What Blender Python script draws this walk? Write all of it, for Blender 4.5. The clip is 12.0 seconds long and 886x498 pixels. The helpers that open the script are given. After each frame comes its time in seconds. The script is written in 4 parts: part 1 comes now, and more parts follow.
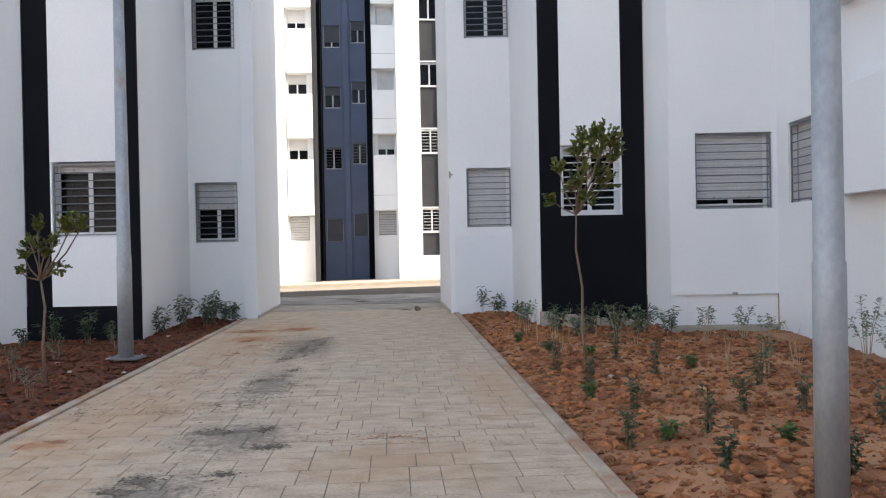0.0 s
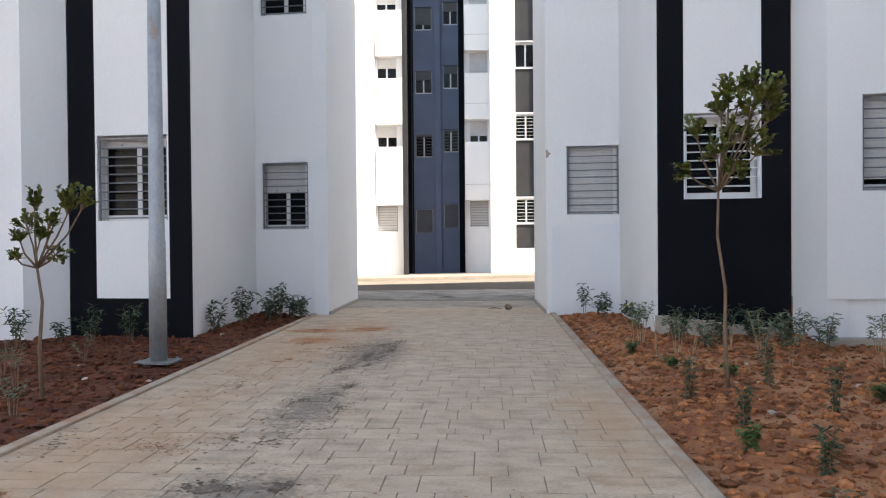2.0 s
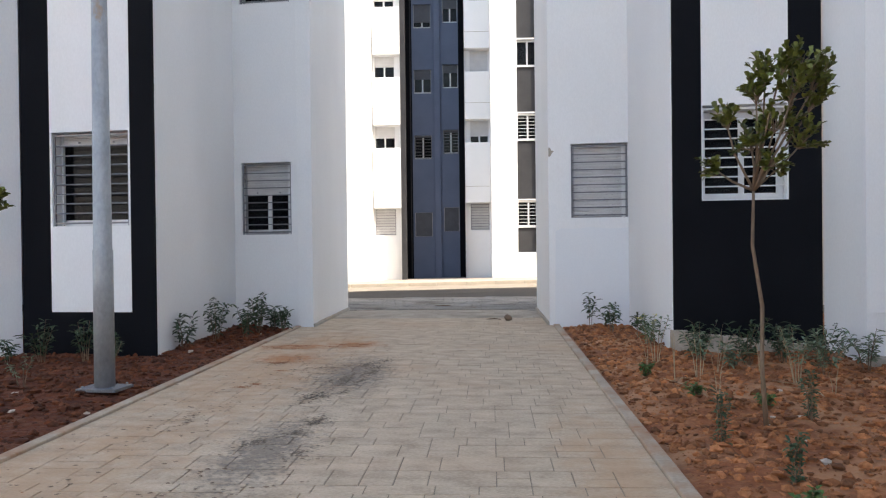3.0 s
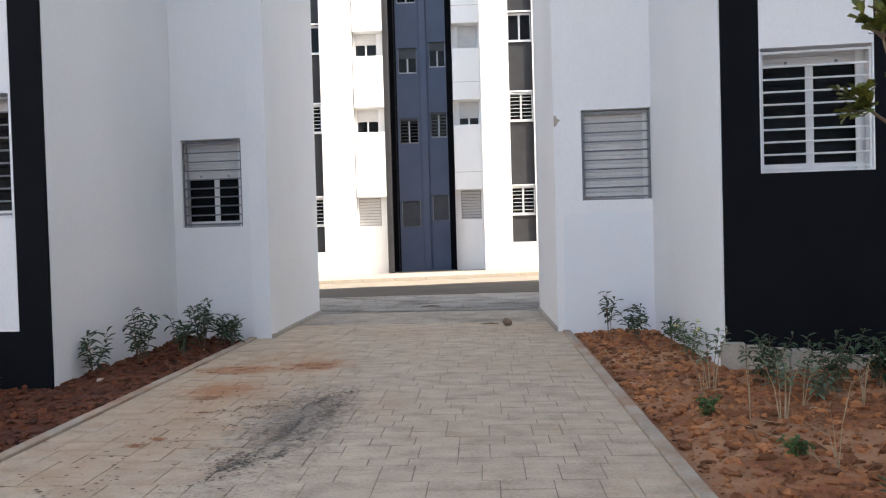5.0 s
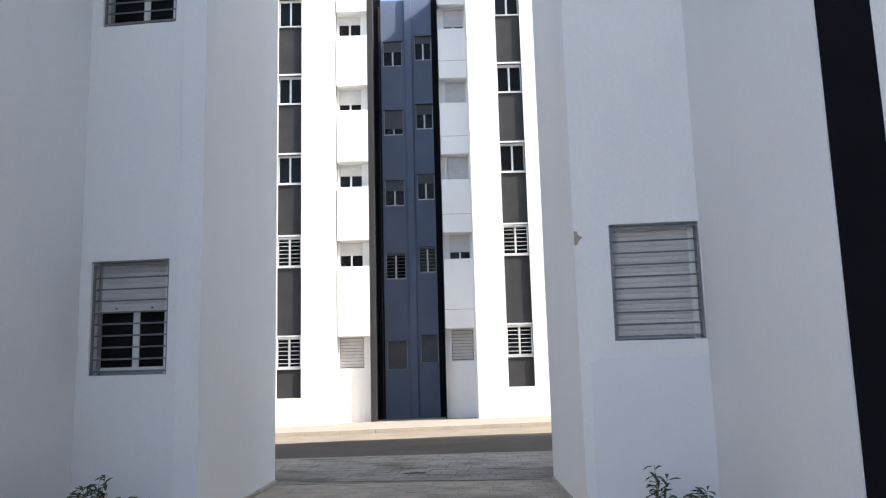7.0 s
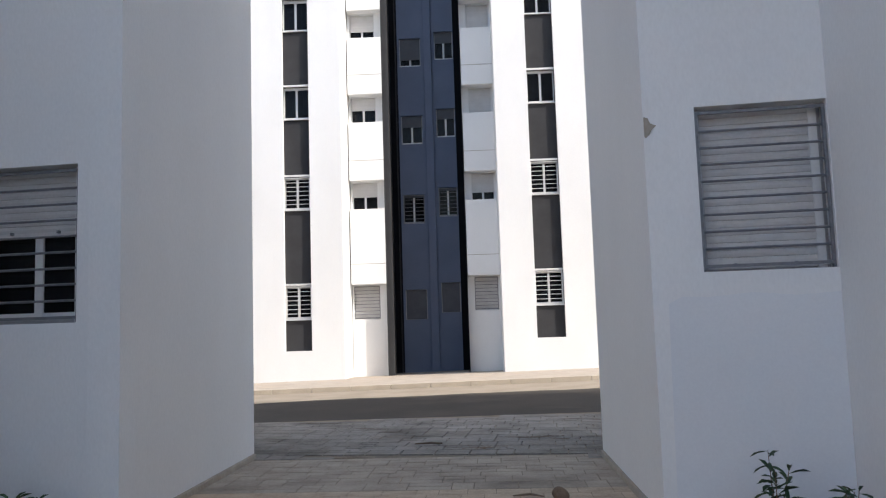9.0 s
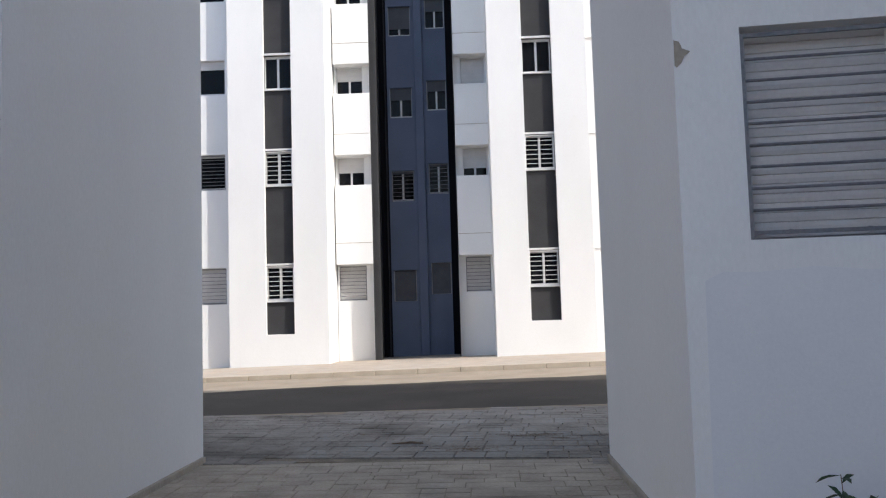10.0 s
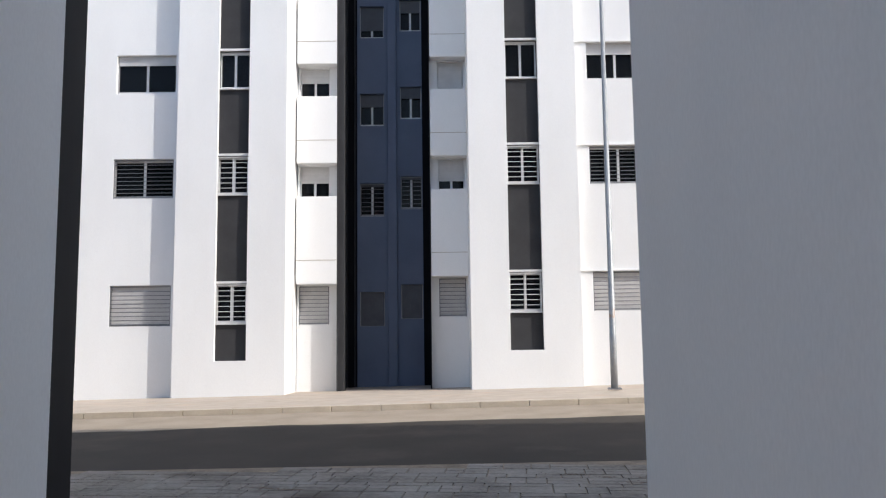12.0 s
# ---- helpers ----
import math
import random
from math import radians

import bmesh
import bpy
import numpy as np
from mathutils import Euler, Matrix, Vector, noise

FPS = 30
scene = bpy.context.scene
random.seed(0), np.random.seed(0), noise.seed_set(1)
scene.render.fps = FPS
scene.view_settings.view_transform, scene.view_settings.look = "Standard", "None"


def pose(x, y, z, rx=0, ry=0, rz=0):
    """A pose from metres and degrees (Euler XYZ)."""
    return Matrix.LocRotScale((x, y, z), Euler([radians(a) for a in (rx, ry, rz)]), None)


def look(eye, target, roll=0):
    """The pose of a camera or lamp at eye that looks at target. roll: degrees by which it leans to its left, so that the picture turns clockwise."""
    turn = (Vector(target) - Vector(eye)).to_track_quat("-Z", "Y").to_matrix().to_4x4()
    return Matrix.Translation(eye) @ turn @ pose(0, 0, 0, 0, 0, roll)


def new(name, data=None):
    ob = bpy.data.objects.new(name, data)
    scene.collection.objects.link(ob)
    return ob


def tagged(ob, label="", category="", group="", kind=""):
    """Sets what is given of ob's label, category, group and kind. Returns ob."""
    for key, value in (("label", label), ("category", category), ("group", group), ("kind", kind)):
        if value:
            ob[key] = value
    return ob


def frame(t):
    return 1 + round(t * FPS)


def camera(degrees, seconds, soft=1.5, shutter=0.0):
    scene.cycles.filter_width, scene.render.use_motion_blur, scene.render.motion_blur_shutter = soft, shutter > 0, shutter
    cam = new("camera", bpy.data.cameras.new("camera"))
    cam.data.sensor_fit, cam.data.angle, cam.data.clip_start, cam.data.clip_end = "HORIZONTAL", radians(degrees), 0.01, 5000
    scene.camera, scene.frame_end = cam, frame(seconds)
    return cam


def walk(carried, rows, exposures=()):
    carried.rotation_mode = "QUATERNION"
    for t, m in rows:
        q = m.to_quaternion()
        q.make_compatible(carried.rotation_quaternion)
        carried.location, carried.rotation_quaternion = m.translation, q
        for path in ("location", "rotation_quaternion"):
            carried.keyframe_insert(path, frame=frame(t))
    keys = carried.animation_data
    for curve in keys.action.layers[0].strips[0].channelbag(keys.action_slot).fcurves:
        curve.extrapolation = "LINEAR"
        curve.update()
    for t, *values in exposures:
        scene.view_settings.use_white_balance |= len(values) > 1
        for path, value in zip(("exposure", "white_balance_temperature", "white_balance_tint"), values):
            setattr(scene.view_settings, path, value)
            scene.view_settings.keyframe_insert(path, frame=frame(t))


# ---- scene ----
cam = camera(59.2, 12.0, soft=1.2)
PATH = [
    (0, (0.737, 0.391, 1.443), (0.691, 2.39, 1.429), -1.1),
    (0.5, (0.781, 0.857, 1.407), (0.558, 2.844, 1.363), -1.6),
    (1, (0.721, 1.367, 1.389), (0.375, 3.336, 1.344), -1.3),
    (1.5, (0.728, 1.858, 1.365), (0.445, 3.838, 1.333), -1.4),
    (2, (0.676, 2.408, 1.355), (0.39, 4.387, 1.329), -0.5),
    (2.5, (0.699, 2.945, 1.375), (0.412, 4.924, 1.36), -0.5),
    (4.5, (0.476, 5.224, 1.446), (0.156, 7.198, 1.401), -1.2),
    (5, (0.43, 5.786, 1.406), (0.157, 7.767, 1.361), -1.6),
    (5.5, (0.326, 6.425, 1.413), (0.063, 8.407, 1.375), -1.9),
    (6, (0.307, 7.018, 1.438), (0.055, 8.999, 1.546), -1.7),
    (6.5, (0.224, 7.69, 1.48), (-0.014, 9.659, 1.733), -1.6),
    (6.7, (0.167, 7.933, 1.507), (-0.063, 9.896, 1.818), -1.5),
    (8.5, (-0.095, 10.015, 1.466), (-0.379, 11.979, 1.717), -1.7),
    (9, (-0.134, 10.671, 1.458), (-0.432, 12.639, 1.649), -1.8),
    (9.5, (-0.122, 11.309, 1.459), (-0.416, 13.279, 1.63), -2.1),
    (10, (-0.205, 11.966, 1.456), (-0.489, 13.94, 1.601), -1.7),
    (10.5, (-0.206, 12.566, 1.434), (-0.392, 14.554, 1.557), -1.5),
    (11, (-0.323, 13.159, 1.426), (-0.511, 15.148, 1.523), -1.0),
    (11.5, (-0.391, 13.729, 1.432), (-0.583, 15.716, 1.559), -0.8),
    (12, (-0.491, 14.318, 1.469), (-0.705, 16.295, 1.678), -0.7),
]
walk(cam, [(t, look(eye, target, roll)) for t, eye, target, roll in PATH],
     [(0.0, 1.88, 7350, 10), (2.5, 1.88, 7350, 10), (5.5, 1.92, 7300, 10), (6.5, 1.7, 6800, 8), (8.5, 1.2, 6850, 10), (9.5, 1.08, 6750, 10), (12.0, 0.85, 6550, 10)])

# ---- world, sun ----
SUN_AZ, SUN_EL = 72.5, 38.0          # degrees from -y towards +x, and up
sun_way = Vector((math.sin(radians(SUN_AZ)) * math.cos(radians(SUN_EL)), -math.cos(radians(SUN_AZ)) * math.cos(radians(SUN_EL)), math.sin(radians(SUN_EL))))
world = bpy.data.worlds.new("sky")
scene.world = world
world.use_nodes = True
wn = world.node_tree
sky = wn.nodes.new("ShaderNodeTexSky")
sky.sky_type, sky.sun_disc = "NISHITA", False
sky.sun_elevation, sky.sun_rotation = radians(SUN_EL), radians(180 - SUN_AZ)
sky.air_density, sky.dust_density = 1.0, 1.6
wn.nodes["Background"].inputs[1].default_value = 0.15
wn.links.new(sky.outputs[0], wn.nodes["Background"].inputs[0])
sun = new("sun", bpy.data.lights.new("sun", "SUN"))
sun.data.energy, sun.data.angle, sun.data.color = 2.15, radians(0.53), (1.0, 0.97, 0.93)
sun.matrix_world = look(sun_way * 60, (0, 0, 0))


# ---- materials ----
def material(name, colours, scale=3.0, rough=0.8, metal=0.0, bump=0.3, fine=60.0, depth=0.004, stretch=(1, 1, 1), per_piece=0.0, stain=None, spec=0.4, transmission=0.0):
    """Noise between colours at a coarse and a fine scale, with fine relief; stain: (colour, scale, low, high)."""
    m = bpy.data.materials.new(name)
    m.use_nodes = True
    nt = m.node_tree
    N, K = nt.nodes, nt.links
    b = N["Principled BSDF"]
    geo = N.new("ShaderNodeNewGeometry")
    mp = N.new("ShaderNodeMapping")
    mp.inputs["Scale"].default_value = stretch
    K.new(geo.outputs["Position"], mp.inputs[0])
    n1 = N.new("ShaderNodeTexNoise")
    n1.inputs["Scale"].default_value, n1.inputs["Detail"].default_value = scale, 6
    n2 = N.new("ShaderNodeTexNoise")
    n2.inputs["Scale"].default_value, n2.inputs["Detail"].default_value = fine, 4
    for n in (n1, n2):
        K.new(mp.outputs[0], n.inputs["Vector"])
    mixf = N.new("ShaderNodeMath")
    mixf.operation = "MULTIPLY_ADD"
    mixf.inputs[1].default_value = 0.45
    sub = N.new("ShaderNodeMath")
    sub.operation = "MULTIPLY"
    sub.inputs[1].default_value = 0.6
    K.new(n1.outputs["Fac"], sub.inputs[0])
    K.new(n2.outputs["Fac"], mixf.inputs[0])
    K.new(sub.outputs[0], mixf.inputs[2])
    ramp = N.new("ShaderNodeValToRGB")
    ramp.color_ramp.elements[0].position, ramp.color_ramp.elements[1].position = 0.34, 0.7
    ramp.color_ramp.elements[0].color = (*colours[0], 1)
    ramp.color_ramp.elements[1].color = (*colours[-1], 1)
    if len(colours) == 3:
        e = ramp.color_ramp.elements.new(0.52)
        e.color = (*colours[1], 1)
    K.new(mixf.outputs[0], ramp.inputs[0])
    out = ramp.outputs[0]
    if stain:
        col, sc, lo, hi = stain
        n3 = N.new("ShaderNodeTexNoise")
        n3.inputs["Scale"].default_value, n3.inputs["Detail"].default_value, n3.inputs["Roughness"].default_value = sc, 8, 0.65
        K.new(mp.outputs[0], n3.inputs["Vector"])
        mr = N.new("ShaderNodeMapRange")
        mr.inputs[1].default_value, mr.inputs[2].default_value = lo, hi
        K.new(n3.outputs["Fac"], mr.inputs[0])
        mx = N.new("ShaderNodeMixRGB")
        mx.inputs[2].default_value = (*col, 1)
        K.new(mr.outputs[0], mx.inputs[0])
        K.new(out, mx.inputs[1])
        out = mx.outputs[0]
    if per_piece:
        oi = N.new("ShaderNodeObjectInfo")
        add = N.new("ShaderNodeMath")
        K.new(oi.outputs["Random"], add.inputs[0])
        K.new(geo.outputs["Random Per Island"], add.inputs[1])
        fr = N.new("ShaderNodeMath")
        fr.operation = "FRACT"
        K.new(add.outputs[0], fr.inputs[0])
        mr2 = N.new("ShaderNodeMapRange")
        mr2.inputs[3].default_value, mr2.inputs[4].default_value = 1 - per_piece, 1 + per_piece
        K.new(fr.outputs[0], mr2.inputs[0])
        hs = N.new("ShaderNodeHueSaturation")
        K.new(mr2.outputs[0], hs.inputs["Value"])
        K.new(out, hs.inputs["Color"])
        out = hs.outputs[0]
    K.new(out, b.inputs["Base Color"])
    b.inputs["Roughness"].default_value, b.inputs["Metallic"].default_value = rough, metal
    b.inputs["Specular IOR Level"].default_value = spec
    b.inputs["Transmission Weight"].default_value = transmission
    if bump:
        bp = N.new("ShaderNodeBump")
        bp.inputs["Strength"].default_value, bp.inputs["Distance"].default_value = bump, depth
        K.new(mixf.outputs[0], bp.inputs["Height"])
        K.new(bp.outputs[0], b.inputs["Normal"])
    return m


WHITE = material("white_render_paint", [(0.74, 0.74, 0.735), (0.82, 0.82, 0.815)], 0.7, 0.85, fine=55, bump=0.35, depth=0.006, stretch=(1, 1, 0.45), spec=0.25)
TOUCHUP = material("cool_white_touch_up_paint", [(0.70, 0.715, 0.735), (0.76, 0.775, 0.79)], 0.9, 0.8, fine=55, bump=0.3, depth=0.005, spec=0.25)
# court walls and shutters: the recess's deep blue shade is in these colours
COURT = material("shaded_court_wall_paint", [(0.13, 0.16, 0.23), (0.165, 0.20, 0.285)], 1.0, 0.85, fine=50, bump=0.3, spec=0.2)
SHUTTER_SHADED = material("shaded_shutter_plastic", [(0.082, 0.087, 0.10), (0.115, 0.122, 0.14)], 4, 0.6, fine=40, bump=0.15)
BLACK = material("black_wall_paint", [(0.0045, 0.005, 0.007), (0.008, 0.0085, 0.011)], 1.2, 0.85, fine=60, bump=0.3, spec=0.12)
GREY = material("dark_grey_wall_paint", [(0.034, 0.034, 0.036), (0.052, 0.052, 0.055)], 1.5, 0.85, fine=50, spec=0.2)
ALU = material("grey_aluminium", [(0.30, 0.30, 0.31), (0.42, 0.42, 0.43)], 6, 0.5, metal=0.35, bump=0.1)
WFRAME = material("white_aluminium", [(0.62, 0.62, 0.62), (0.72, 0.72, 0.71)], 6, 0.45, bump=0.1)
SHUTTER = material("grey_shutter_plastic", [(0.50, 0.49, 0.485), (0.60, 0.59, 0.58)], 4, 0.55, fine=40, bump=0.15, per_piece=0.03)
GRILLE = material("galvanised_grille", [(0.13, 0.135, 0.15), (0.24, 0.24, 0.255)], 25, 0.45, metal=0.4, bump=0.2)
GLASS = material("dark_window_glass", [(0.010, 0.012, 0.016), (0.014, 0.017, 0.022)], 2, 0.03, bump=0, spec=0.2, transmission=0.6)
GLASS.node_tree.nodes["Principled BSDF"].inputs["IOR"].default_value = 1.25
# near-black lining: the gloom of an unlit room put into colour
DARKIN = material("room_gloom_lining", [(0.045, 0.04, 0.036), (0.07, 0.062, 0.055)], 2, 0.9, bump=0)
PAVER = material("stamped_concrete", [(0.335, 0.245, 0.17), (0.49, 0.375, 0.265), (0.60, 0.465, 0.34)], 5.0, 0.9, fine=48, bump=1.0, depth=0.010, stretch=(0.8, 1.25, 1), per_piece=0.045, stain=((0.46, 0.30, 0.185), 0.45, 0.52, 0.85))
# slabs in the passage: its shade put into the colour, plus dark stains
PAVER_SHADED = material("shaded_stamped_concrete", [(0.27, 0.213, 0.165), (0.39, 0.322, 0.25), (0.48, 0.40, 0.32)], 3.0, 0.9, fine=36, bump=1.0, depth=0.012, stretch=(0.8, 1.25, 1), per_piece=0.05, stain=((0.19, 0.155, 0.12), 0.7, 0.53, 0.72))
# apron slabs: real dark stains over a base darkened for the buildings' shade
PAVER_SHADED_DIRTY = material("shaded_grimy_concrete", [(0.14, 0.12, 0.10), (0.25, 0.222, 0.19), (0.33, 0.295, 0.255)], 2.0, 0.85, fine=22, bump=1.0, depth=0.014, stretch=(0.8, 1.25, 1), per_piece=0.06, stain=((0.10, 0.078, 0.06), 0.7, 0.53, 0.68))


def soiled(m, colour, spots, amount, scale=5.0, low=0.40, high=0.62):
    """Lays ragged stains on a paving material: every spot (x, y, rx, ry) fades outwards and is broken up by noise."""
    nt = m.node_tree
    N, K = nt.nodes, nt.links
    b = N["Principled BSDF"]
    old = b.inputs["Base Color"].links[0].from_socket
    geo = N.new("ShaderNodeNewGeometry")
    total = None
    for x, y, rx, ry in spots:
        mp = N.new("ShaderNodeMapping")
        mp.vector_type = "TEXTURE"
        mp.inputs["Location"].default_value = (x, y, 0)
        mp.inputs["Rotation"].default_value = (0, 0, radians(4.95))
        mp.inputs["Scale"].default_value = (rx, ry, 1)
        K.new(geo.outputs["Position"], mp.inputs[0])
        g = N.new("ShaderNodeTexGradient")
        g.gradient_type = "SPHERICAL"
        K.new(mp.outputs[0], g.inputs[0])
        if total is None:
            total = g.outputs["Fac"]
        else:
            mx = N.new("ShaderNodeMath")
            mx.operation = "MAXIMUM"
            K.new(total, mx.inputs[0])
            K.new(g.outputs["Fac"], mx.inputs[1])
            total = mx.outputs[0]
    n = N.new("ShaderNodeTexNoise")
    n.inputs["Scale"].default_value, n.inputs["Detail"].default_value, n.inputs["Roughness"].default_value = scale, 9, 0.72
    K.new(geo.outputs["Position"], n.inputs["Vector"])
    add = N.new("ShaderNodeMath")
    add.operation = "MULTIPLY_ADD"
    add.inputs[1].default_value = 0.42
    K.new(total, add.inputs[0])
    K.new(n.outputs["Fac"], add.inputs[2])
    mr = N.new("ShaderNodeMapRange")
    mr.inputs[1].default_value, mr.inputs[2].default_value, mr.inputs[4].default_value = low + 0.2, high + 0.2, amount
    K.new(add.outputs[0], mr.inputs[0])
    inside = N.new("ShaderNodeMapRange")
    inside.inputs[2].default_value = 0.25
    K.new(total, inside.inputs[0])
    fac = N.new("ShaderNodeMath")
    fac.operation = "MULTIPLY"
    K.new(mr.outputs[0], fac.inputs[0])
    K.new(inside.outputs[0], fac.inputs[1])
    mix = N.new("ShaderNodeMixRGB")
    mix.inputs[2].default_value = (*colour, 1)
    K.new(fac.outputs[0], mix.inputs[0])
    K.new(old, mix.inputs[1])
    K.new(mix.outputs[0], b.inputs["Base Color"])


# clay dust along the left edge and in drifts, grey cement spills down the middle
DUST = [(-2.55, 12.0, 1.5, 5.0), (-2.3, 7.0, 1.1, 5.0), (0.3, 5.6, 1.1, 0.9), (1.0, 8.3, 0.5, 2.6), (-2.6, 14.3, 1.2, 1.4)]
SPILL = [(-1.5, 11.5, 0.75, 2.2), (-1.0, 6.3, 0.8, 0.9), (-1.15, 4.9, 0.6, 0.8), (-1.3, 8.5, 0.5, 1.6)]
soiled(PAVER, (0.46, 0.275, 0.15), DUST, 0.6, 3.0, 0.38, 0.68)
soiled(PAVER, (0.40, 0.16, 0.06), [(-2.1, 13.9, 0.55, 0.5), (-2.85, 13.65, 0.7, 0.35), (-2.45, 6.1, 0.3, 0.2), (-2.6, 12.6, 0.5, 0.5)], 0.8, 7.0, 0.36, 0.62)
soiled(PAVER, (0.125, 0.11, 0.095), SPILL, 0.62, 13.0, 0.45, 0.64)
soiled(PAVER, (0.15, 0.12, 0.095), [(-1.3, 9.0, 2.4, 9.0), (-1.0, 5.0, 2.4, 5.0)], 0.6, 26.0, 0.70, 0.82)
JOINT = material("joint_mortar", [(0.13, 0.10, 0.072), (0.34, 0.27, 0.195)], 4, 0.95, fine=50)
EDGING = material("concrete_edging", [(0.31, 0.235, 0.17), (0.48, 0.385, 0.29)], 3, 0.9, fine=45, bump=0.6, stain=((0.33, 0.16, 0.08), 2.2, 0.45, 0.7))
KERB = material("sandy_kerb_concrete", [(0.40, 0.34, 0.27), (0.50, 0.435, 0.35)], 3, 0.9, fine=40, bump=0.4, per_piece=0.04)
PAVEMENT = material("cream_pavement", [(0.37, 0.31, 0.25), (0.49, 0.42, 0.345)], 2, 0.9, fine=30, bump=0.4, stain=((0.50, 0.36, 0.26), 0.8, 0.55, 0.8))
ASPHALT = material("dusty_asphalt", [(0.024, 0.019, 0.0145), (0.048, 0.038, 0.029)], 0.8, 0.9, fine=70, bump=0.7, stain=((0.10, 0.08, 0.06), 0.5, 0.55, 0.9))
SAND = material("pale_road_sand", [(0.26, 0.21, 0.155), (0.37, 0.305, 0.235)], 1.5, 0.95, fine=40, bump=0.4)
SOIL = material("red_clay_soil", [(0.12, 0.034, 0.011), (0.24, 0.078, 0.028), (0.35, 0.142, 0.058)], 2.2, 0.95, fine=28, bump=1.0, depth=0.02, stain=((0.44, 0.225, 0.115), 0.8, 0.43, 0.64))
CLOD = material("clay_clods", [(0.14, 0.044, 0.014), (0.42, 0.165, 0.066)], 5, 0.95, fine=45, bump=0.8, depth=0.01, per_piece=0.5)
# left bed: the same clay and clods with that side's shade in the colour
SOIL_SHADED = material("shaded_red_clay_soil", [(0.04, 0.0095, 0.0032), (0.095, 0.023, 0.007), (0.16, 0.044, 0.0145)], 2.2, 0.95, fine=28, bump=1.0, depth=0.02, stain=((0.22, 0.085, 0.037), 0.8, 0.54, 0.75))
CLOD_SHADED = material("shaded_clay_clods", [(0.055, 0.0145, 0.005), (0.15, 0.043, 0.0145)], 5, 0.95, fine=45, bump=0.8, depth=0.01, per_piece=0.5)
STONE = material("pale_stones", [(0.42, 0.34, 0.27), (0.56, 0.48, 0.40)], 8, 0.9, per_piece=0.2)
FOOTING = material("raw_concrete_footing", [(0.30, 0.26, 0.21), (0.42, 0.37, 0.31)], 5, 0.95, fine=40, bump=0.8)
GALV = material("galvanised_steel", [(0.25, 0.265, 0.275), (0.37, 0.385, 0.395)], 7, 0.5, metal=0.3, fine=35, bump=0.15, stretch=(1, 1, 0.6), stain=((0.33, 0.235, 0.165), 2.2, 0.625, 0.68))
LAMPBLACK = material("black_lamp_plastic", [(0.012, 0.012, 0.013), (0.02, 0.02, 0.02)], 5, 0.4)
BARK = material("young_bark", [(0.13, 0.085, 0.055), (0.24, 0.165, 0.11)], 9, 0.9, fine=60, bump=0.7, stretch=(1, 1, 0.3))
LEAF = material("tree_leaf", [(0.065, 0.08, 0.012), (0.15, 0.16, 0.03)], 4, 0.5, fine=20, bump=0.1, per_piece=0.4)
SHRUB = material("shrub_leaf", [(0.024, 0.052, 0.022), (0.055, 0.092, 0.04)], 4, 0.6, fine=20, bump=0.1, per_piece=0.35)
SAGE = material("sage_leaf", [(0.10, 0.14, 0.085), (0.17, 0.21, 0.13)], 4, 0.7, bump=0.1, per_piece=0.3)
BRIGHT = material("bright_weed_leaf", [(0.04, 0.095, 0.018), (0.075, 0.145, 0.03)], 4, 0.6, bump=0.1, per_piece=0.3)
YELLOW = material("yellow_flower", [(0.55, 0.48, 0.04), (0.7, 0.62, 0.08)], 9, 0.6, bump=0)
STRAW = material("dry_stalk", [(0.29, 0.205, 0.12), (0.44, 0.335, 0.215)], 9, 0.9, bump=0.2)
DARKSTAIN = material("dark_spill_on_concrete", [(0.095, 0.07, 0.05), (0.23, 0.175, 0.128)], 9, 0.95, fine=45, bump=0.5, per_piece=0.35)
REDDIRT = material("scattered_red_dirt", [(0.22, 0.085, 0.035), (0.36, 0.16, 0.075)], 8, 0.95, fine=40, bump=0.6)


# ---- building blocks ----
def link(name, bm, mat, parent=None, label="", matrix=None):
    me = bpy.data.meshes.new(name)
    bm.to_mesh(me)
    bm.free()
    me.materials.append(mat)
    ob = new(name, me)
    if parent:
        ob.parent = parent
    if matrix is not None:
        ob.matrix_basis = matrix
    return tagged(ob, label)


def part(name, bm, mat, parent, label="", matrix=None):
    return link(name, bm, mat, parent, label, matrix)


def reuse(ob, parent, matrix):
    c = ob.copy()
    scene.collection.objects.link(c)
    c.parent = parent
    c.matrix_basis = matrix
    return c


def thing(name, matrix, label, category, group="", kind=""):
    e = new(name)
    e.matrix_basis = matrix
    return tagged(e, label, category, group, kind)


def box(bm, x0, x1, y0, y1, z0, z1, bevel=0.0):
    r = bmesh.ops.create_cube(bm, size=1, matrix=Matrix.LocRotScale(((x0 + x1) / 2, (y0 + y1) / 2, (z0 + z1) / 2), None, (x1 - x0, y1 - y0, z1 - z0)))
    if bevel:
        es = list({e for v in r["verts"] for e in v.link_edges})
        bmesh.ops.bevel(bm, geom=es, offset=bevel, segments=2, affect="EDGES", profile=0.5)
    return bm


def boxed(*a, **k):
    return box(bmesh.new(), *a, **k)


def along(p0, p1):
    """Frame of a wall: x runs from p0 to p1, y into the wall, z up."""
    d = Vector((p1[0] - p0[0], p1[1] - p0[1], 0))
    a = math.atan2(d.y, d.x)
    return Matrix.Translation((p0[0], p0[1], 0)) @ Matrix.Rotation(a, 4, "Z"), d.length


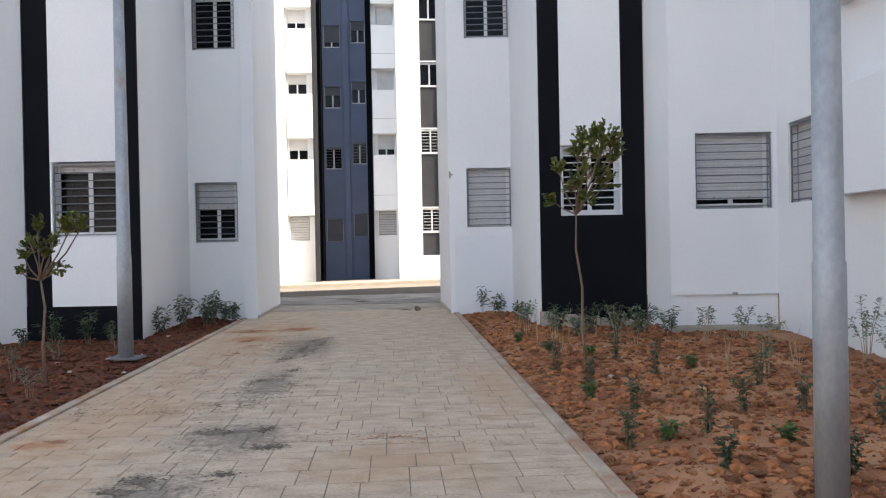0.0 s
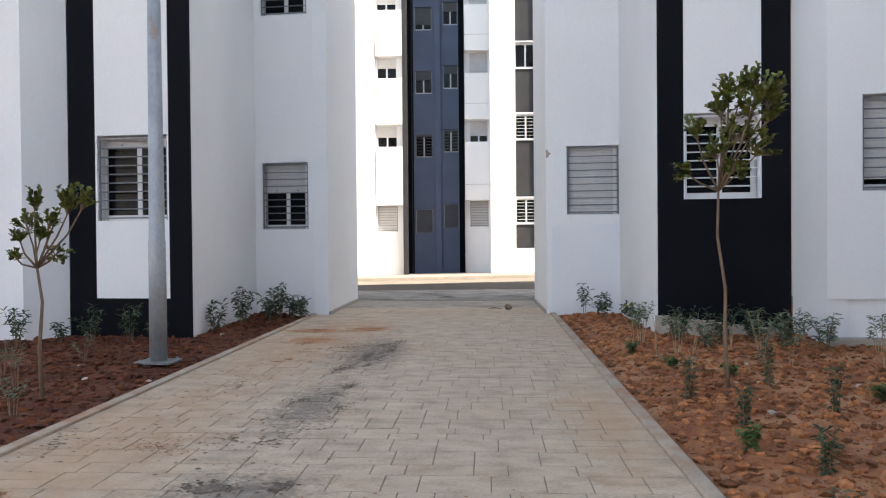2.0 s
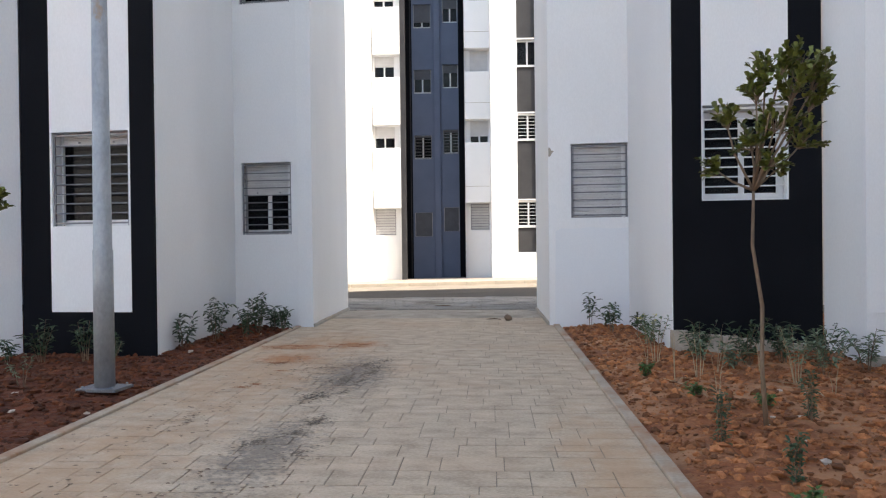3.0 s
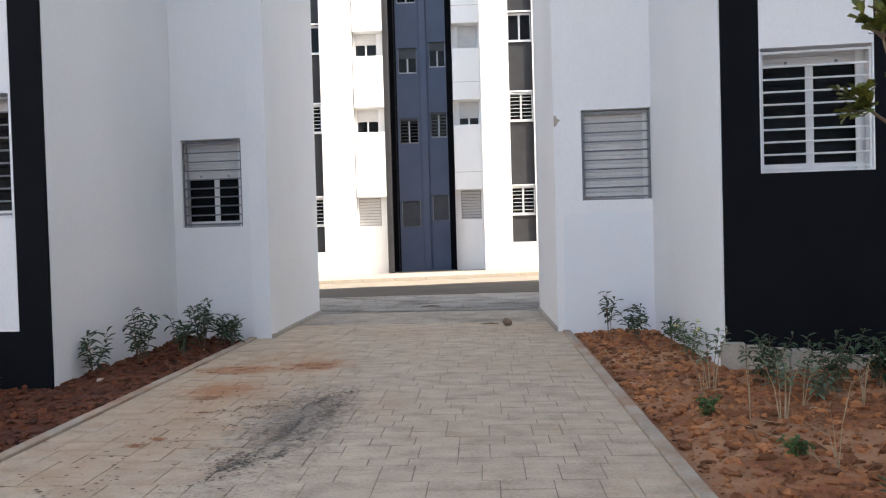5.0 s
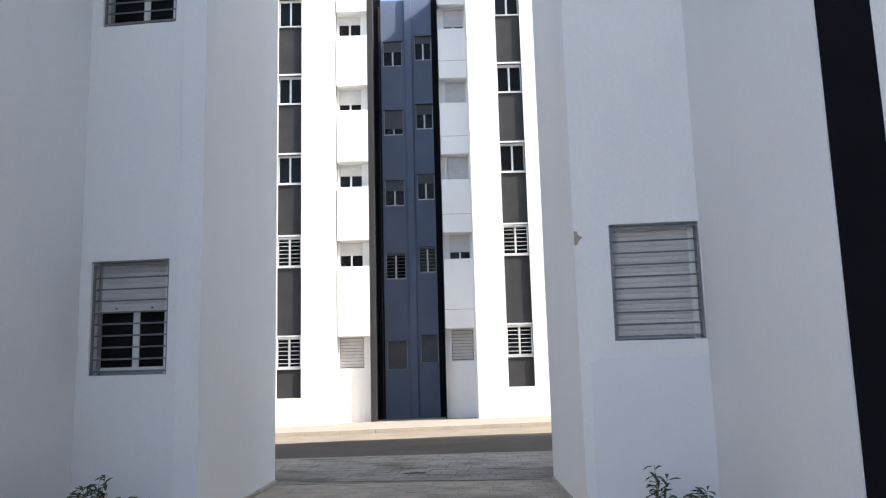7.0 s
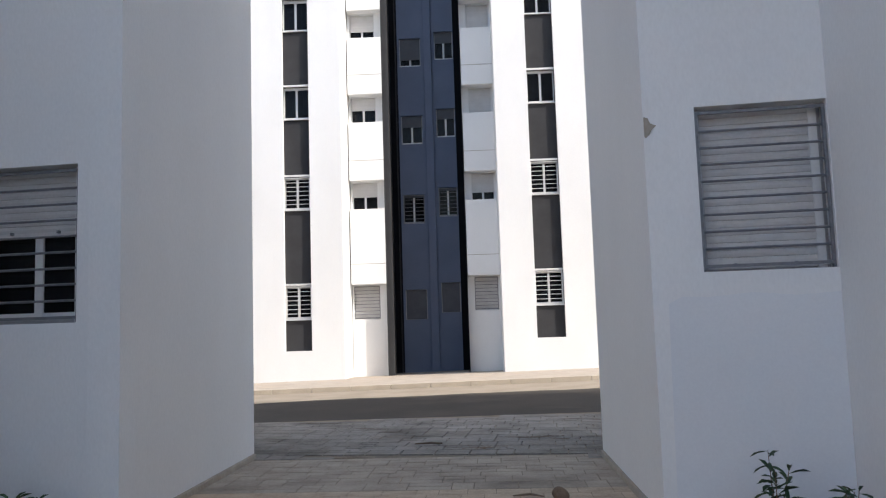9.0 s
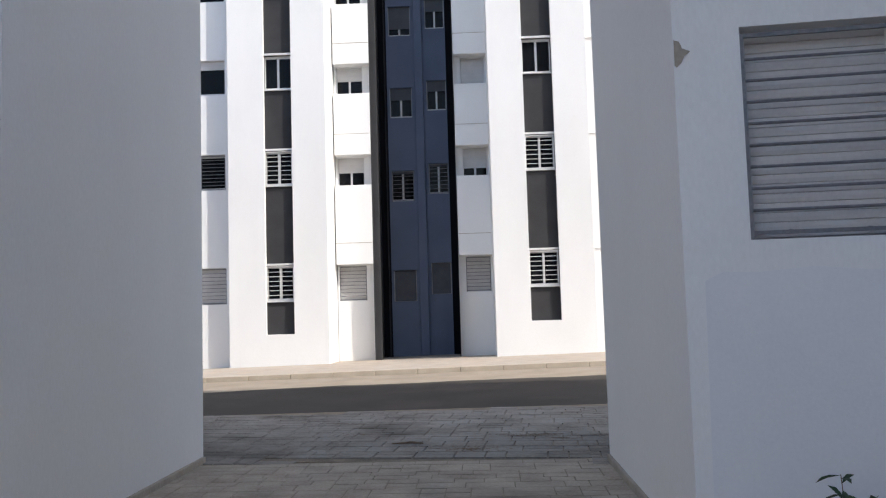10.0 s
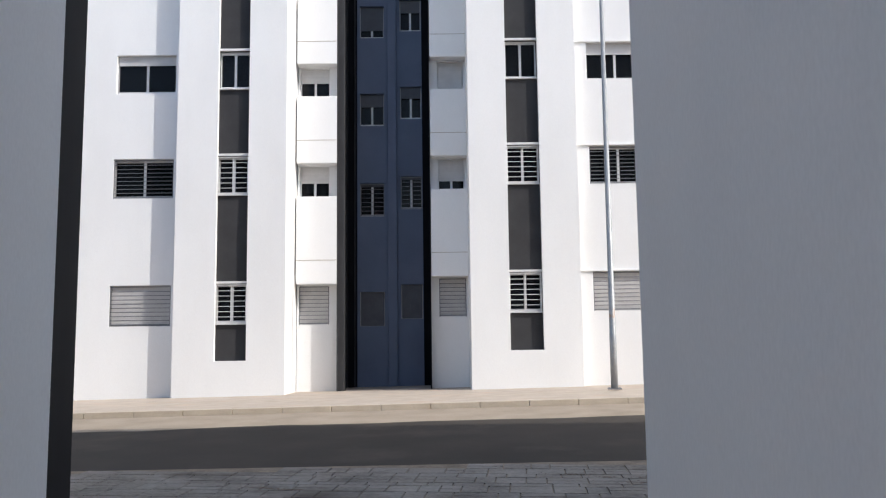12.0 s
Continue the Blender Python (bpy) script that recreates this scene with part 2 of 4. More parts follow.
def wall_mesh(length, z0, z1, holes, thick, trim=0.0005):
    """A wall in x, z with holes (x0, x1, z0, z1) right through its thickness."""
    bm = bmesh.new()
    xs = sorted({trim, length - trim, *[h[0] for h in holes], *[h[1] for h in holes]})
    zs = sorted({z0, z1, *[h[2] for h in holes], *[h[3] for h in holes]})
    xs = [x for x in xs if trim <= x <= length - trim]
    zs = [z for z in zs if z0 <= z <= z1]

    def solid(i, k):
        if not (0 <= i < len(xs) - 1 and 0 <= k < len(zs) - 1):
            return False
        cx, cz = (xs[i] + xs[i + 1]) / 2, (zs[k] + zs[k + 1]) / 2
        return not any(h[0] < cx < h[1] and h[2] < cz < h[3] for h in holes)
    cache = {}

    def vert(x, y, z):
        key = (round(x, 4), round(y, 4), round(z, 4))
        if key not in cache:
            cache[key] = bm.verts.new((x, y, z))
        return cache[key]
    for i in range(len(xs) - 1):
        for k in range(len(zs) - 1):
            if not solid(i, k):
                continue
            a, b, c, d = xs[i], xs[i + 1], zs[k], zs[k + 1]
            quads = [((a, 0, c), (b, 0, c), (b, 0, d), (a, 0, d)), ((b, thick, c), (a, thick, c), (a, thick, d), (b, thick, d))]
            if not solid(i - 1, k):
                quads.append(((a, thick, c), (a, 0, c), (a, 0, d), (a, thick, d)))
            if not solid(i + 1, k):
                quads.append(((b, 0, c), (b, thick, c), (b, thick, d), (b, 0, d)))
            if not solid(i, k - 1):
                quads.append(((a, thick, c), (b, thick, c), (b, 0, c), (a, 0, c)))
            if not solid(i, k + 1):
                quads.append(((a, 0, d), (b, 0, d), (b, thick, d), (a, thick, d)))
            for q in quads:
                bm.faces.new([vert(*p) for p in q])
    return bm


def wall(name, parent, p0, p1, z0, z1, mat, holes=(), thick=0.25, label=""):
    m, length = along(p0, p1)
    return part(name, wall_mesh(length, z0, z1, holes, thick), mat, parent, label, m)


SLATS, BARS = {}, {}


def window(parent, m, w, h, shut=0.0, bars=8, uprights=0, frame_mat=None, glass_at=0.16, pale=False, detail=True, blind=None):
    """A sliding window in an opening w by h whose lower left front corner is at m: frame with mullion, two panes,
    a roller shutter let down by the share shut, and a grille of level bars."""
    fm = frame_mat or ALU
    g = glass_at
    t = 0.035
    bm = bmesh.new()
    box(bm, 0, t, g - 0.03, g + 0.03, 0, h)
    box(bm, w - t, w, g - 0.03, g + 0.03, 0, h)
    box(bm, t, w - t, g - 0.03, g + 0.03, h - t, h)
    box(bm, t, w - t, g - 0.03, g + 0.03, 0, t)
    box(bm, -0.012, w + 0.012, -0.02, g - 0.03, -0.025, 0.003)
    win = part("window", bm, fm, parent, "", m)
    inner = MULL
    bm = bmesh.new()
    box(bm, w / 2 - 0.035, w / 2 + 0.035, g - 0.02, g + 0.02, t, h - t)
    for x0, x1 in ((t, w / 2 - 0.035), (w / 2 + 0.035, w - t)):
        box(bm, x0, x1, g - 0.015, g + 0.015, t, t + 0.05)
        box(bm, x0, x1, g - 0.015, g + 0.015, h - t - 0.05, h - t)
    part("sash", bm, inner, win, "white sliding sash frame")
    for x0, x1 in ((t, w / 2 - 0.035), (w / 2 + 0.035, w - t)):
        pane = part("pane", boxed(x0, x1, g - 0.004, g + 0.004, t + 0.05, h - t - 0.05), GLASS, win, "dark glass pane")
        pane.visible_shadow = False
    # shallow added box behind the panes, coloured dark in place of a room
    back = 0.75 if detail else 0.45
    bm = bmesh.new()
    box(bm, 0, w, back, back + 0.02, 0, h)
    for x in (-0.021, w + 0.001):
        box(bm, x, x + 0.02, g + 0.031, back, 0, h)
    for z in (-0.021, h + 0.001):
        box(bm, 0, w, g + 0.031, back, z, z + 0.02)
    part("recess", bm, DARKIN, win, "dark box added behind the glass for the room's gloom")
    if shut > 0:
        pitch = 0.055
        n = max(2, int(round(h * shut / pitch)))
        yb = g - 0.055
        if detail:
            key = round(w, 3)
            for k in range(n):
                z = h - 0.01 - (k + 1) * pitch
                mm = Matrix.Translation((0, 0, z))
                if key not in SLATS:
                    bm = bmesh.new()
                    prof = [(0.0, 0.002), (-0.003, 0.006), (-0.006, 0.028), (-0.003, 0.050), (0.0, 0.054)]
                    rows = [[bm.verts.new((x, yb + py, pz)) for py, pz in prof] + [bm.verts.new((x, yb + 0.006, 0.054)), bm.verts.new((x, yb + 0.006, 0.0))] for x in (0.045, w - 0.095)]
                    cnt = len(rows[0])
                    for i in range(cnt):
                        j = (i + 1) % cnt
                        bm.faces.new((rows[0][i], rows[1][i], rows[1][j], rows[0][j]))
                    bm.faces.new(rows[0])
                    bm.faces.new(rows[1][::-1])
                    bmesh.ops.recalc_face_normals(bm, faces=bm.faces)
                    SLATS[key] = part("slat", bm, SHUTTER, win, "", mm)
                else:
                    reuse(SLATS[key], win, mm)
            zb = h - 0.01 - n * pitch
            part("bottom_rail", boxed(0.045, w - 0.096, yb - 0.006, yb + 0.008, zb - 0.03, zb + 0.004), SHUTTER, win)
            for x in (0.27 * w, 0.73 * w):
                part("stop", boxed(x - 0.012, x + 0.012, yb - 0.03, yb - 0.006, zb - 0.012, zb + 0.012, bevel=0.004), GRILLE, win, "small shutter stop")
            bm = boxed(0.036, 0.052, yb - 0.02, yb + 0.012, 0, h)
            part("guide", bm, frame_mat or ALU, win)
            part("guide", boxed(w - 0.095, w - 0.036, yb - 0.012, yb + 0.012, 0, h), WFRAME, win, "white shutter guide rail")
        else:
            bm = bmesh.new()
            for k in range(n):
                z = h - 0.01 - (k + 1) * pitch
                box(bm, 0.03, w - 0.03, yb - 0.006, yb + 0.006, z + 0.007, z + pitch)
                box(bm, 0.03, w - 0.03, yb, yb + 0.006, z, z + 0.007)
            tagged(part("shutter", bm, blind or SHUTTER, win, "grey roller shutter"), kind="stuff")
    if bars:
        gy = 0.0
        bm = bmesh.new()
        f = 0.022
        for x in (0.004, w - 0.004 - f):
            box(bm, x, x + f, gy, gy + f, 0.005, h - 0.03)
        box(bm, f + 0.004, w - f - 0.004, gy, gy + f, h - 0.052, h - 0.03)
        box(bm, f + 0.004, w - f - 0.004, gy, gy + f, 0.03, 0.052)
        gm = WFRAME if pale else GRILLE
        gr = part("grille", bm, gm, win, "welded metal window grille")
        step = (h - 0.1) / bars
        key = (round(w, 3), pale)
        for k in range(1, bars):
            mm = Matrix.Translation((0, gy + 0.011, 0.045 + k * step))
            if key not in BARS:
                bm = bmesh.new()
                bmesh.ops.create_cone(bm, cap_ends=True, segments=8, radius1=0.0095, radius2=0.0095, depth=w - 0.03, matrix=Matrix.Translation((w / 2, 0, 0)) @ Matrix.Rotation(radians(90), 4, "Y"))
                BARS[key] = part("bar", bm, gm, win, "", mm)
            else:
                reuse(BARS[key], win, mm)
        for k in range(uprights):
            x = w * (k + 1) / (uprights + 1)
            part("upright", boxed(x - 0.011, x + 0.011, gy - 0.002, gy + 0.02, 0.03, h - 0.03), gm, win)
    return win


MULL = WFRAME


def strip_mesh(pts, width, z0, z1):
    """A low straight kerb along points (x, y), width to the right of the way."""
    bm = bmesh.new()
    prev = None
    for i, (x, y) in enumerate(pts):
        q = pts[min(i + 1, len(pts) - 1)]
        p = pts[max(i - 1, 0)]
        d = Vector((q[0] - p[0], q[1] - p[1], 0)).normalized()
        n = Vector((d.y, -d.x, 0)) * width
        ring = [bm.verts.new((x, y, z0)), bm.verts.new((x, y, z1)), bm.verts.new((x + n.x, y + n.y, z1)), bm.verts.new((x + n.x, y + n.y, z0))]
        if prev:
            for a in range(4):
                b = (a + 1) % 4
                bm.faces.new((prev[a], prev[b], ring[b], ring[a]))
        else:
            bm.faces.new(ring)
        prev = ring
    bm.faces.new(prev[::-1])
    bmesh.ops.recalc_face_normals(bm, faces=bm.faces)
    return bm


def quad_plate(pts, z0, z1):
    """A flat plate over a polygon."""
    bm = bmesh.new()
    f = bm.faces.new([bm.verts.new((x, y, z0)) for x, y in pts])
    r = bmesh.ops.extrude_face_region(bm, geom=[f])
    for v in r["geom"]:
        if isinstance(v, bmesh.types.BMVert):
            v.co.z = z1
    bmesh.ops.recalc_face_normals(bm, faces=bm.faces)
    return bm


# ---- the two near buildings ----
ROOF = 16.8
LROOF = 10.9     # left roof, out of view, cut down to let sky light onto the right walls
right_house = thing("apartment_building", Matrix(), "white rendered apartment building with black painted panels, its wing raised to block light", "building", "apartment buildings")
left_house = thing("apartment_building", Matrix(), "white rendered apartment building with black stripes beside the paved path", "building", "apartment buildings")
UP = 3.89      # height from a ground-floor window to the one above


def openings(w):
    return [(w[0], w[1], w[2], w[3]), (w[0], w[1], w[2] + UP, w[3] + UP), (w[0], w[1], w[2] + UP + 3.05, w[3] + UP + 3.05)]


def fill(house, p0, p1, w, shuts, **k):
    m, _ = along(p0, p1)
    for (x0, x1, z0, z1), s in zip(openings(w), shuts):
        window(house, m @ Matrix.Translation((x0, 0.03, z0)), x1 - x0, z1 - z0, s, **k)


# right building, corners in plan
R = {"far": (0.22, 19.4), "near": (0.51, 16.5), "a1": (1.80, 16.5), "p0": (2.07, 13.6), "p1": (3.87, 13.6), "e0": (3.99, 12.6), "e1": (5.66, 12.6), "f1": (5.66, -16.0), "chamfer": (1.08, 21.1)}
wall("wall", right_house, R["far"], R["near"], -0.1, ROOF, WHITE)
wa = (0.878 - 0.51, 1.793 - 0.51, 1.77, 2.985)
wall("wall", right_house, R["near"], R["a1"], -0.1, ROOF, WHITE, openings(wa))
fill(right_house, R["near"], R["a1"], wa, (0.97, 0.25, 0.3), bars=9)
wall("wall", right_house, R["a1"], (R["p0"][0], R["p0"][1] + 0.012), -0.1, ROOF, WHITE)
rec = (2.44 - 2.07, 3.47 - 2.07, 1.875, ROOF - 0.6)
wall("wall", right_house, (R["p0"][0] + 0.015, 13.6), (R["p1"][0] - 0.015, 13.6), 0.10, ROOF, BLACK, [(rec[0] - 0.015, rec[1] - 0.015, *rec[2:])], thick=0.1, label="black painted panel round a white strip")
wd = (0.012, 1.018, 1.885, 3.06)
wall("wall", right_house, (2.441, 13.597), (3.469, 13.597), 1.876, ROOF - 0.601, WHITE, openings(wd), thick=0.3)
fill(right_house, (2.441, 13.597), (3.469, 13.597), wd, (0.1, 0.15, 0.2), bars=9, frame_mat=WFRAME, pale=True, glass_at=0.2)
wall("wall", right_house, R["p1"], R["e0"], -0.1, ROOF, WHITE)
we = (4.40 - 3.99, 5.58 - 3.99, 1.90, 3.08)
wall("wall", right_house, R["e0"], R["e1"], 0.57, ROOF, WHITE, openings(we), thick=0.3)
wall("wall", right_house, (R["e0"][0], 12.65), (R["e1"][0], 12.65), -0.1, 0.567, WHITE, label="set-back white plinth")
fill(right_house, R["e0"], R["e1"], we, (0.86, 0.3, 0.2), bars=9)
wf = (0.42, 2.18, 1.95, 3.14)
# wing's top 11.5 m is added out of view to block sky and sun
wall("wall", right_house, R["e1"], R["f1"], -0.1, ROOF + 11.5, WHITE, openings(wf) + openings((9.0, 10.5, 1.95, 3.14)), thick=0.3)
fill(right_house, R["e1"], R["f1"], wf, (0.95, 0.3, 0.2), bars=9)
fill(right_house, R["e1"], R["f1"], (9.0, 10.5, 1.95, 3.14), (0.6, 0.3, 0.2), bars=9)
part("balcony", boxed(5.42, 5.66, 7.4, 10.38, 1.95, 3.28, bevel=0.012), WHITE, right_house, "boxed white balcony front")
part("balcony", boxed(5.42, 5.66, 7.4, 10.38, 4.35, 6.4, bevel=0.012), WHITE, right_house, "boxed white balcony front")
wall("wall", right_house, R["chamfer"], R["far"], -0.1, ROOF, BLACK)
wall("wall", right_house, (24.0, 21.1), R["chamfer"], -0.1, ROOF, WHITE)
wall("wall", right_house, (24.0, -16.0), (24.0, 21.1), -0.1, ROOF, WHITE)
wall("wall", right_house, R["f1"], (24.0, -16.0), -0.1, ROOF + 11.5, WHITE)
part("roof", quad_plate([R["far"], R["near"], R["a1"], R["p0"], R["p1"], R["e0"], R["e1"], (24, 12.6), (24, 21.1), R["chamfer"]], ROOF - 0.3, ROOF - 0.02), WHITE, right_house)
part("roof", quad_plate([R["e1"], R["f1"], (24, -16), (24, 12.6)], ROOF + 11.2, ROOF + 11.48), WHITE, right_house)
for k in range(9):
    x0 = 2.06 + k * 0.2
    part("footing", boxed(x0, x0 + 0.194, 13.52 + 0.012 * (k % 2), 13.9, -0.05, 0.262 - 0.021 * k - 0.006 * (k % 3), bevel=0.014), FOOTING, right_house, "rough unpainted concrete footing")
part("footing", boxed(3.98, 5.66, 12.53, 12.64, -0.05, 0.10, bevel=0.03), FOOTING, right_house, "rough unpainted concrete footing")
for house, p, q in ((right_house, R["far"], R["near"]), (left_house, (-3.40, 16.07), (-3.69, 19.3))):
    m, length = along(p, q)
    part("footing", boxed(0.01, length - 0.01, -0.03, 0.02, -0.05, 0.055, bevel=0.01), FOOTING, house, "grey mortar strip at the foot of the wall", m)
for p, r in (((4.98, 12.585, 0.585), 0.035),):
    bm = bmesh.new()
    bmesh.ops.create_icosphere(bm, subdivisions=2, radius=r, matrix=Matrix.Translation(p) @ Matrix.Diagonal((1.4, 0.8, 0.7, 1)))
    part("mortar_lump", bm, FOOTING, right_house)

# left building
L = {"s0": (-15.0, 12.1), "s1": (-6.51, 12.1), "b0": (-6.22, 12.7), "b1": (-4.36, 12.7), "w0": (-4.76, 16.07), "w1": (-3.40, 16.07), "far": (-3.69, 19.3), "chamfer": (-4.56, 21.0)}
wg = (-8.05 + 15, -6.87 + 15, 1.77, 2.96)
wall("wall", left_house, L["s0"], L["s1"], 0.27, LROOF, WHITE, openings(wg), thick=0.3)
wall("wall", left_house, (-15.0, 12.15), (-6.51, 12.15), -0.1, 0.267, WHITE, label="set-back white plinth")
fill(left_house, L["s0"], L["s1"], wg, (0.45, 0.3, 0.3), bars=9)
wall("wall", left_house, L["s1"], L["b0"], -0.1, LROOF, WHITE)
rec = (-5.80 + 6.22, -4.69 + 6.22, 0.55, LROOF - 0.6)
wall("wall", left_house, (L["b0"][0] + 0.015, 12.7), (L["b1"][0] - 0.015, 12.7), -0.1, LROOF, BLACK, [(rec[0] - 0.015, rec[1] - 0.015, *rec[2:])], thick=0.1, label="black painted panel round a white strip")
wc = (0.03, 1.085, 1.65, 2.86)
wall("wall", left_house, (-5.799, 12.697), (-4.691, 12.697), 0.551, LROOF - 0.601, WHITE, openings(wc), thick=0.3)
fill(left_house, (-5.799, 12.697), (-4.691, 12.697), wc, (0.08, 0.1, 0.2), bars=9, frame_mat=WFRAME, glass_at=0.2)
wall("wall", left_house, (L["b1"][0] - 0.006, L["b1"][1] + 0.045), L["w0"], -0.1, LROOF, WHITE)
wb = (-4.63 + 4.76, -3.76 + 4.76, 1.555, 2.77)
wall("wall", left_house, L["w0"], L["w1"], -0.1, LROOF, WHITE, openings(wb))
fill(left_house, L["w0"], L["w1"], wb, (0.40, 0.12, 0.2), bars=9)
wall("wall", left_house, L["w1"], L["far"], -0.1, LROOF, WHITE)
wall("wall", left_house, L["far"], L["chamfer"], -0.1, LROOF, BLACK, label="black painted splayed corner")
wall("wall", left_house, L["chamfer"], (-15.0, 21.0), -0.1, LROOF, WHITE)
wall("wall", left_house, (-15.0, 21.0), L["s0"], -0.1, LROOF, WHITE)
part("roof", quad_plate([L["s0"], L["s1"], L["b0"], L["b1"], L["w0"], L["w1"], L["far"], L["chamfer"], (-15, 21)], LROOF - 0.3, LROOF - 0.02), WHITE, left_house)

# plain unseen block added behind the walk, hides sunlit ground from the panes
rear_blocker = thing("apartment_building", Matrix(), "unseen low white block added to keep bright ground out of the panes", "building", "apartment buildings")
part("wall", boxed(-45, 45, -42, -30, -0.7, 6.5, bevel=0.02), WHITE, rear_blocker)

# added out of view: a white reflector that throws sun onto the right walls
bounce_block = thing("apartment_building", Matrix(), "unseen white block added to bounce sunlight onto the right walls", "building", "apartment buildings")
part("wall", boxed(-34, -20, -29.9, 0.5, -0.7, 16.0, bevel=0.02), WHITE, bounce_block)

# ---- the building across the street ----
far_frame = pose(-7.16, 35.25, 0, 0, 0, 6.5)
far_house = thing("apartment_building", far_frame, "sunlit white apartment building with dark grey window strips across the street", "building", "apartment buildings")
LEVEL = (0.0, 3.61, 6.67, 9.72, 12.77)       # window heads above the ground-floor head
FROOF = 17.5


def far_holes(x0, x1, z_head, h):
    return [(x0, x1, z_head + l - h, z_head + l) for l in LEVEL]


def far_windows(p0, p1, hs, shuts, bars=(7, 7, 0, 0, 0), fm=WFRAME, pale=True, blind=None):
    m, _ = along(p0, p1)
    for (x0, x1, z0, z1), s, nb in zip(hs, shuts, bars):
        window(far_house, m @ Matrix.Translation((x0, 0.03, z0)), x1 - x0, z1 - z0, s, bars=nb, frame_mat=fm, pale=pale, detail=False, glass_at=0.13, blind=blind)


def bay(u0, u1, s0, s1, head, lift, shuts):
    """A flat white bay with one tall dark strip of windows sunk into it."""
    strip = (s0 - u0, s1 - u0, 0.72 + lift, FROOF - 0.5)
    wall("wall", far_house, (u0, 0), (u1, 0), -0.6, FROOF, WHITE, [strip], thick=0.14)
    hs = far_holes(0.02, s1 - s0, head, 1.11)
    wall("wall", far_house, (s0 - 0.02, 0.144), (s1 + 0.02, 0.144), 0.5, FROOF, GREY, hs, thick=0.2, label="dark grey painted window strip")
    m, _ = along((s0 - 0.02, 0.09), (s1, 0.09))
    for (x0, x1, z0, z1), s, nb in zip(hs, shuts, (7, 7, 0, 0, 0)):
        window(far_house, m @ Matrix.Translation((x0, 0, z0)), x1 - x0, z1 - z0, s, bars=nb, frame_mat=WFRAME, pale=True, detail=False, uprights=1 if nb else 0)
        bm = boxed(x0 - 0.01, x1 + 0.01, -0.02, 0.05, z1, z1 + 0.06)
        part("lintel", bm, WFRAME, far_house, "", m)


bay(-3.08, 0.0, -1.94, -1.06, 2.85, 0.0, (0, 0, 0, 0.1, 0.1))
bay(5.15, 8.2, 6.21, 7.13, 3.08, 0.2, (0, 0, 0, 0.1, 0.1))
hs = far_holes(7.0 - 4.98, 7.0 - 3.27, 2.84, 1.14)
wall("wall", far_house, (-7.0, 0.35), (-3.08, 0.35), -0.6, FROOF, WHITE, hs)
far_windows((-7.0, 0.35), (-3.08, 0.35), hs, (0.97, 0, 0.25, 0.2, 0.4), bars=(9, 9, 0, 0, 0), fm=ALU, pale=False)
wall("wall", far_house, (-10.0, 0.0), (-7.0, 0.0), -0.6, FROOF, WHITE)
wall("wall", far_house, (-30.0, 0.35), (-10.0, 0.35), -0.6, FROOF, WHITE)
hs = far_holes(8.6 - 8.2, 10.3 - 8.2, 3.09, 1.11)
wall("wall", far_house, (8.2, 0.35), (12.2, 0.35), -0.6, FROOF, WHITE, hs)
far_windows((8.2, 0.35), (12.2, 0.35), hs, (0.97, 0, 0.28, 0.2, 0.4), bars=(9, 9, 0, 0, 0), fm=ALU, pale=False)
wall("wall", far_house, (12.2, 0.0), (30.0, 0.0), -0.6, FROOF, WHITE)
for l in LEVEL:
    part("string_course", boxed(8.2, 12.2, 0.30, 0.35, 3.09 + l, 3.15 + l, bevel=0.008), WHITE, far_house)
# returns of the bays, window walls beside the court, dark court
for u in (-3.08, 8.2 - 0.14):
    part("wall", boxed(u, u + 0.14, 0.14, 0.6, -0.6, FROOF), WHITE, far_house)
wall("wall", far_house, (0.0, 0.14), (0.0, 4.0), -0.6, FROOF, WHITE, thick=0.02)
part("wall", boxed(5.13, 5.15, 0.0, 4.0, -0.6, FROOF), WHITE, far_house)


def side_stack(u0, u1, w0, w1, head, lift, shuts):
    hs = far_holes(w0 - u0, w1 - u0, head, 1.16)
    wall("wall", far_house, (u0, 1.7), (u1, 1.7), -0.6, FROOF, WHITE, hs)
    far_windows((u0, 1.7), (u1, 1.7), hs, shuts, bars=(9, 0, 0, 0, 0), fm=WFRAME, pale=False)
    for l, nxt in zip(LEVEL, LEVEL[1:] + (LEVEL[-1] + 3.05,)):
        z0, z1 = head + l + 0.02, head + nxt - 0.98
        if z1 > FROOF:
            z1 = FROOF
        b = part("balcony", boxed(u0 + 0.02, u1, 1.34, 1.695, z0, z1, bevel=0.02), WHITE, far_house, "boxed white balcony front")
        part("groove", boxed(u0 + 0.03, u1 - 0.01, 1.334, 1.342, z0 + 0.70, z0 + 0.715), FOOTING, b)


side_stack(0.02, 1.25, 0.08, 0.98, 2.86, 0.0, (0.97, 0.45, 0.4, 0.5, 0.3))
side_stack(4.02, 5.13, 4.26, 5.07, 3.05, 0.2, (0.97, 0.55, 0.9, 0.8, 0.6))
part("wall", boxed(1.25, 1.28, 1.345, 4.0, -0.6, FROOF), GREY, far_house, "dark grey painted side of the stack")
part("wall", boxed(3.99, 4.02, 1.345, 4.0, -0.6, FROOF), BLACK, far_house)
part("wall", boxed(1.252, 1.46, 1.42, 1.8, -0.6, FROOF), GREY, far_house, "dark grey painted edge of the stack")
part("drainpipe", boxed(1.48, 1.53, 3.9, 3.96, -0.3, FROOF - 0.4, bevel=0.02), GREY, far_house)
part("wall", boxed(1.27, 1.58, 3.98, 4.2, -0.6, FROOF), BLACK, far_house, "black painted stripe")
part("wall", boxed(3.75, 4.0, 3.98, 4.2, -0.6, FROOF), BLACK, far_house, "black painted stripe")
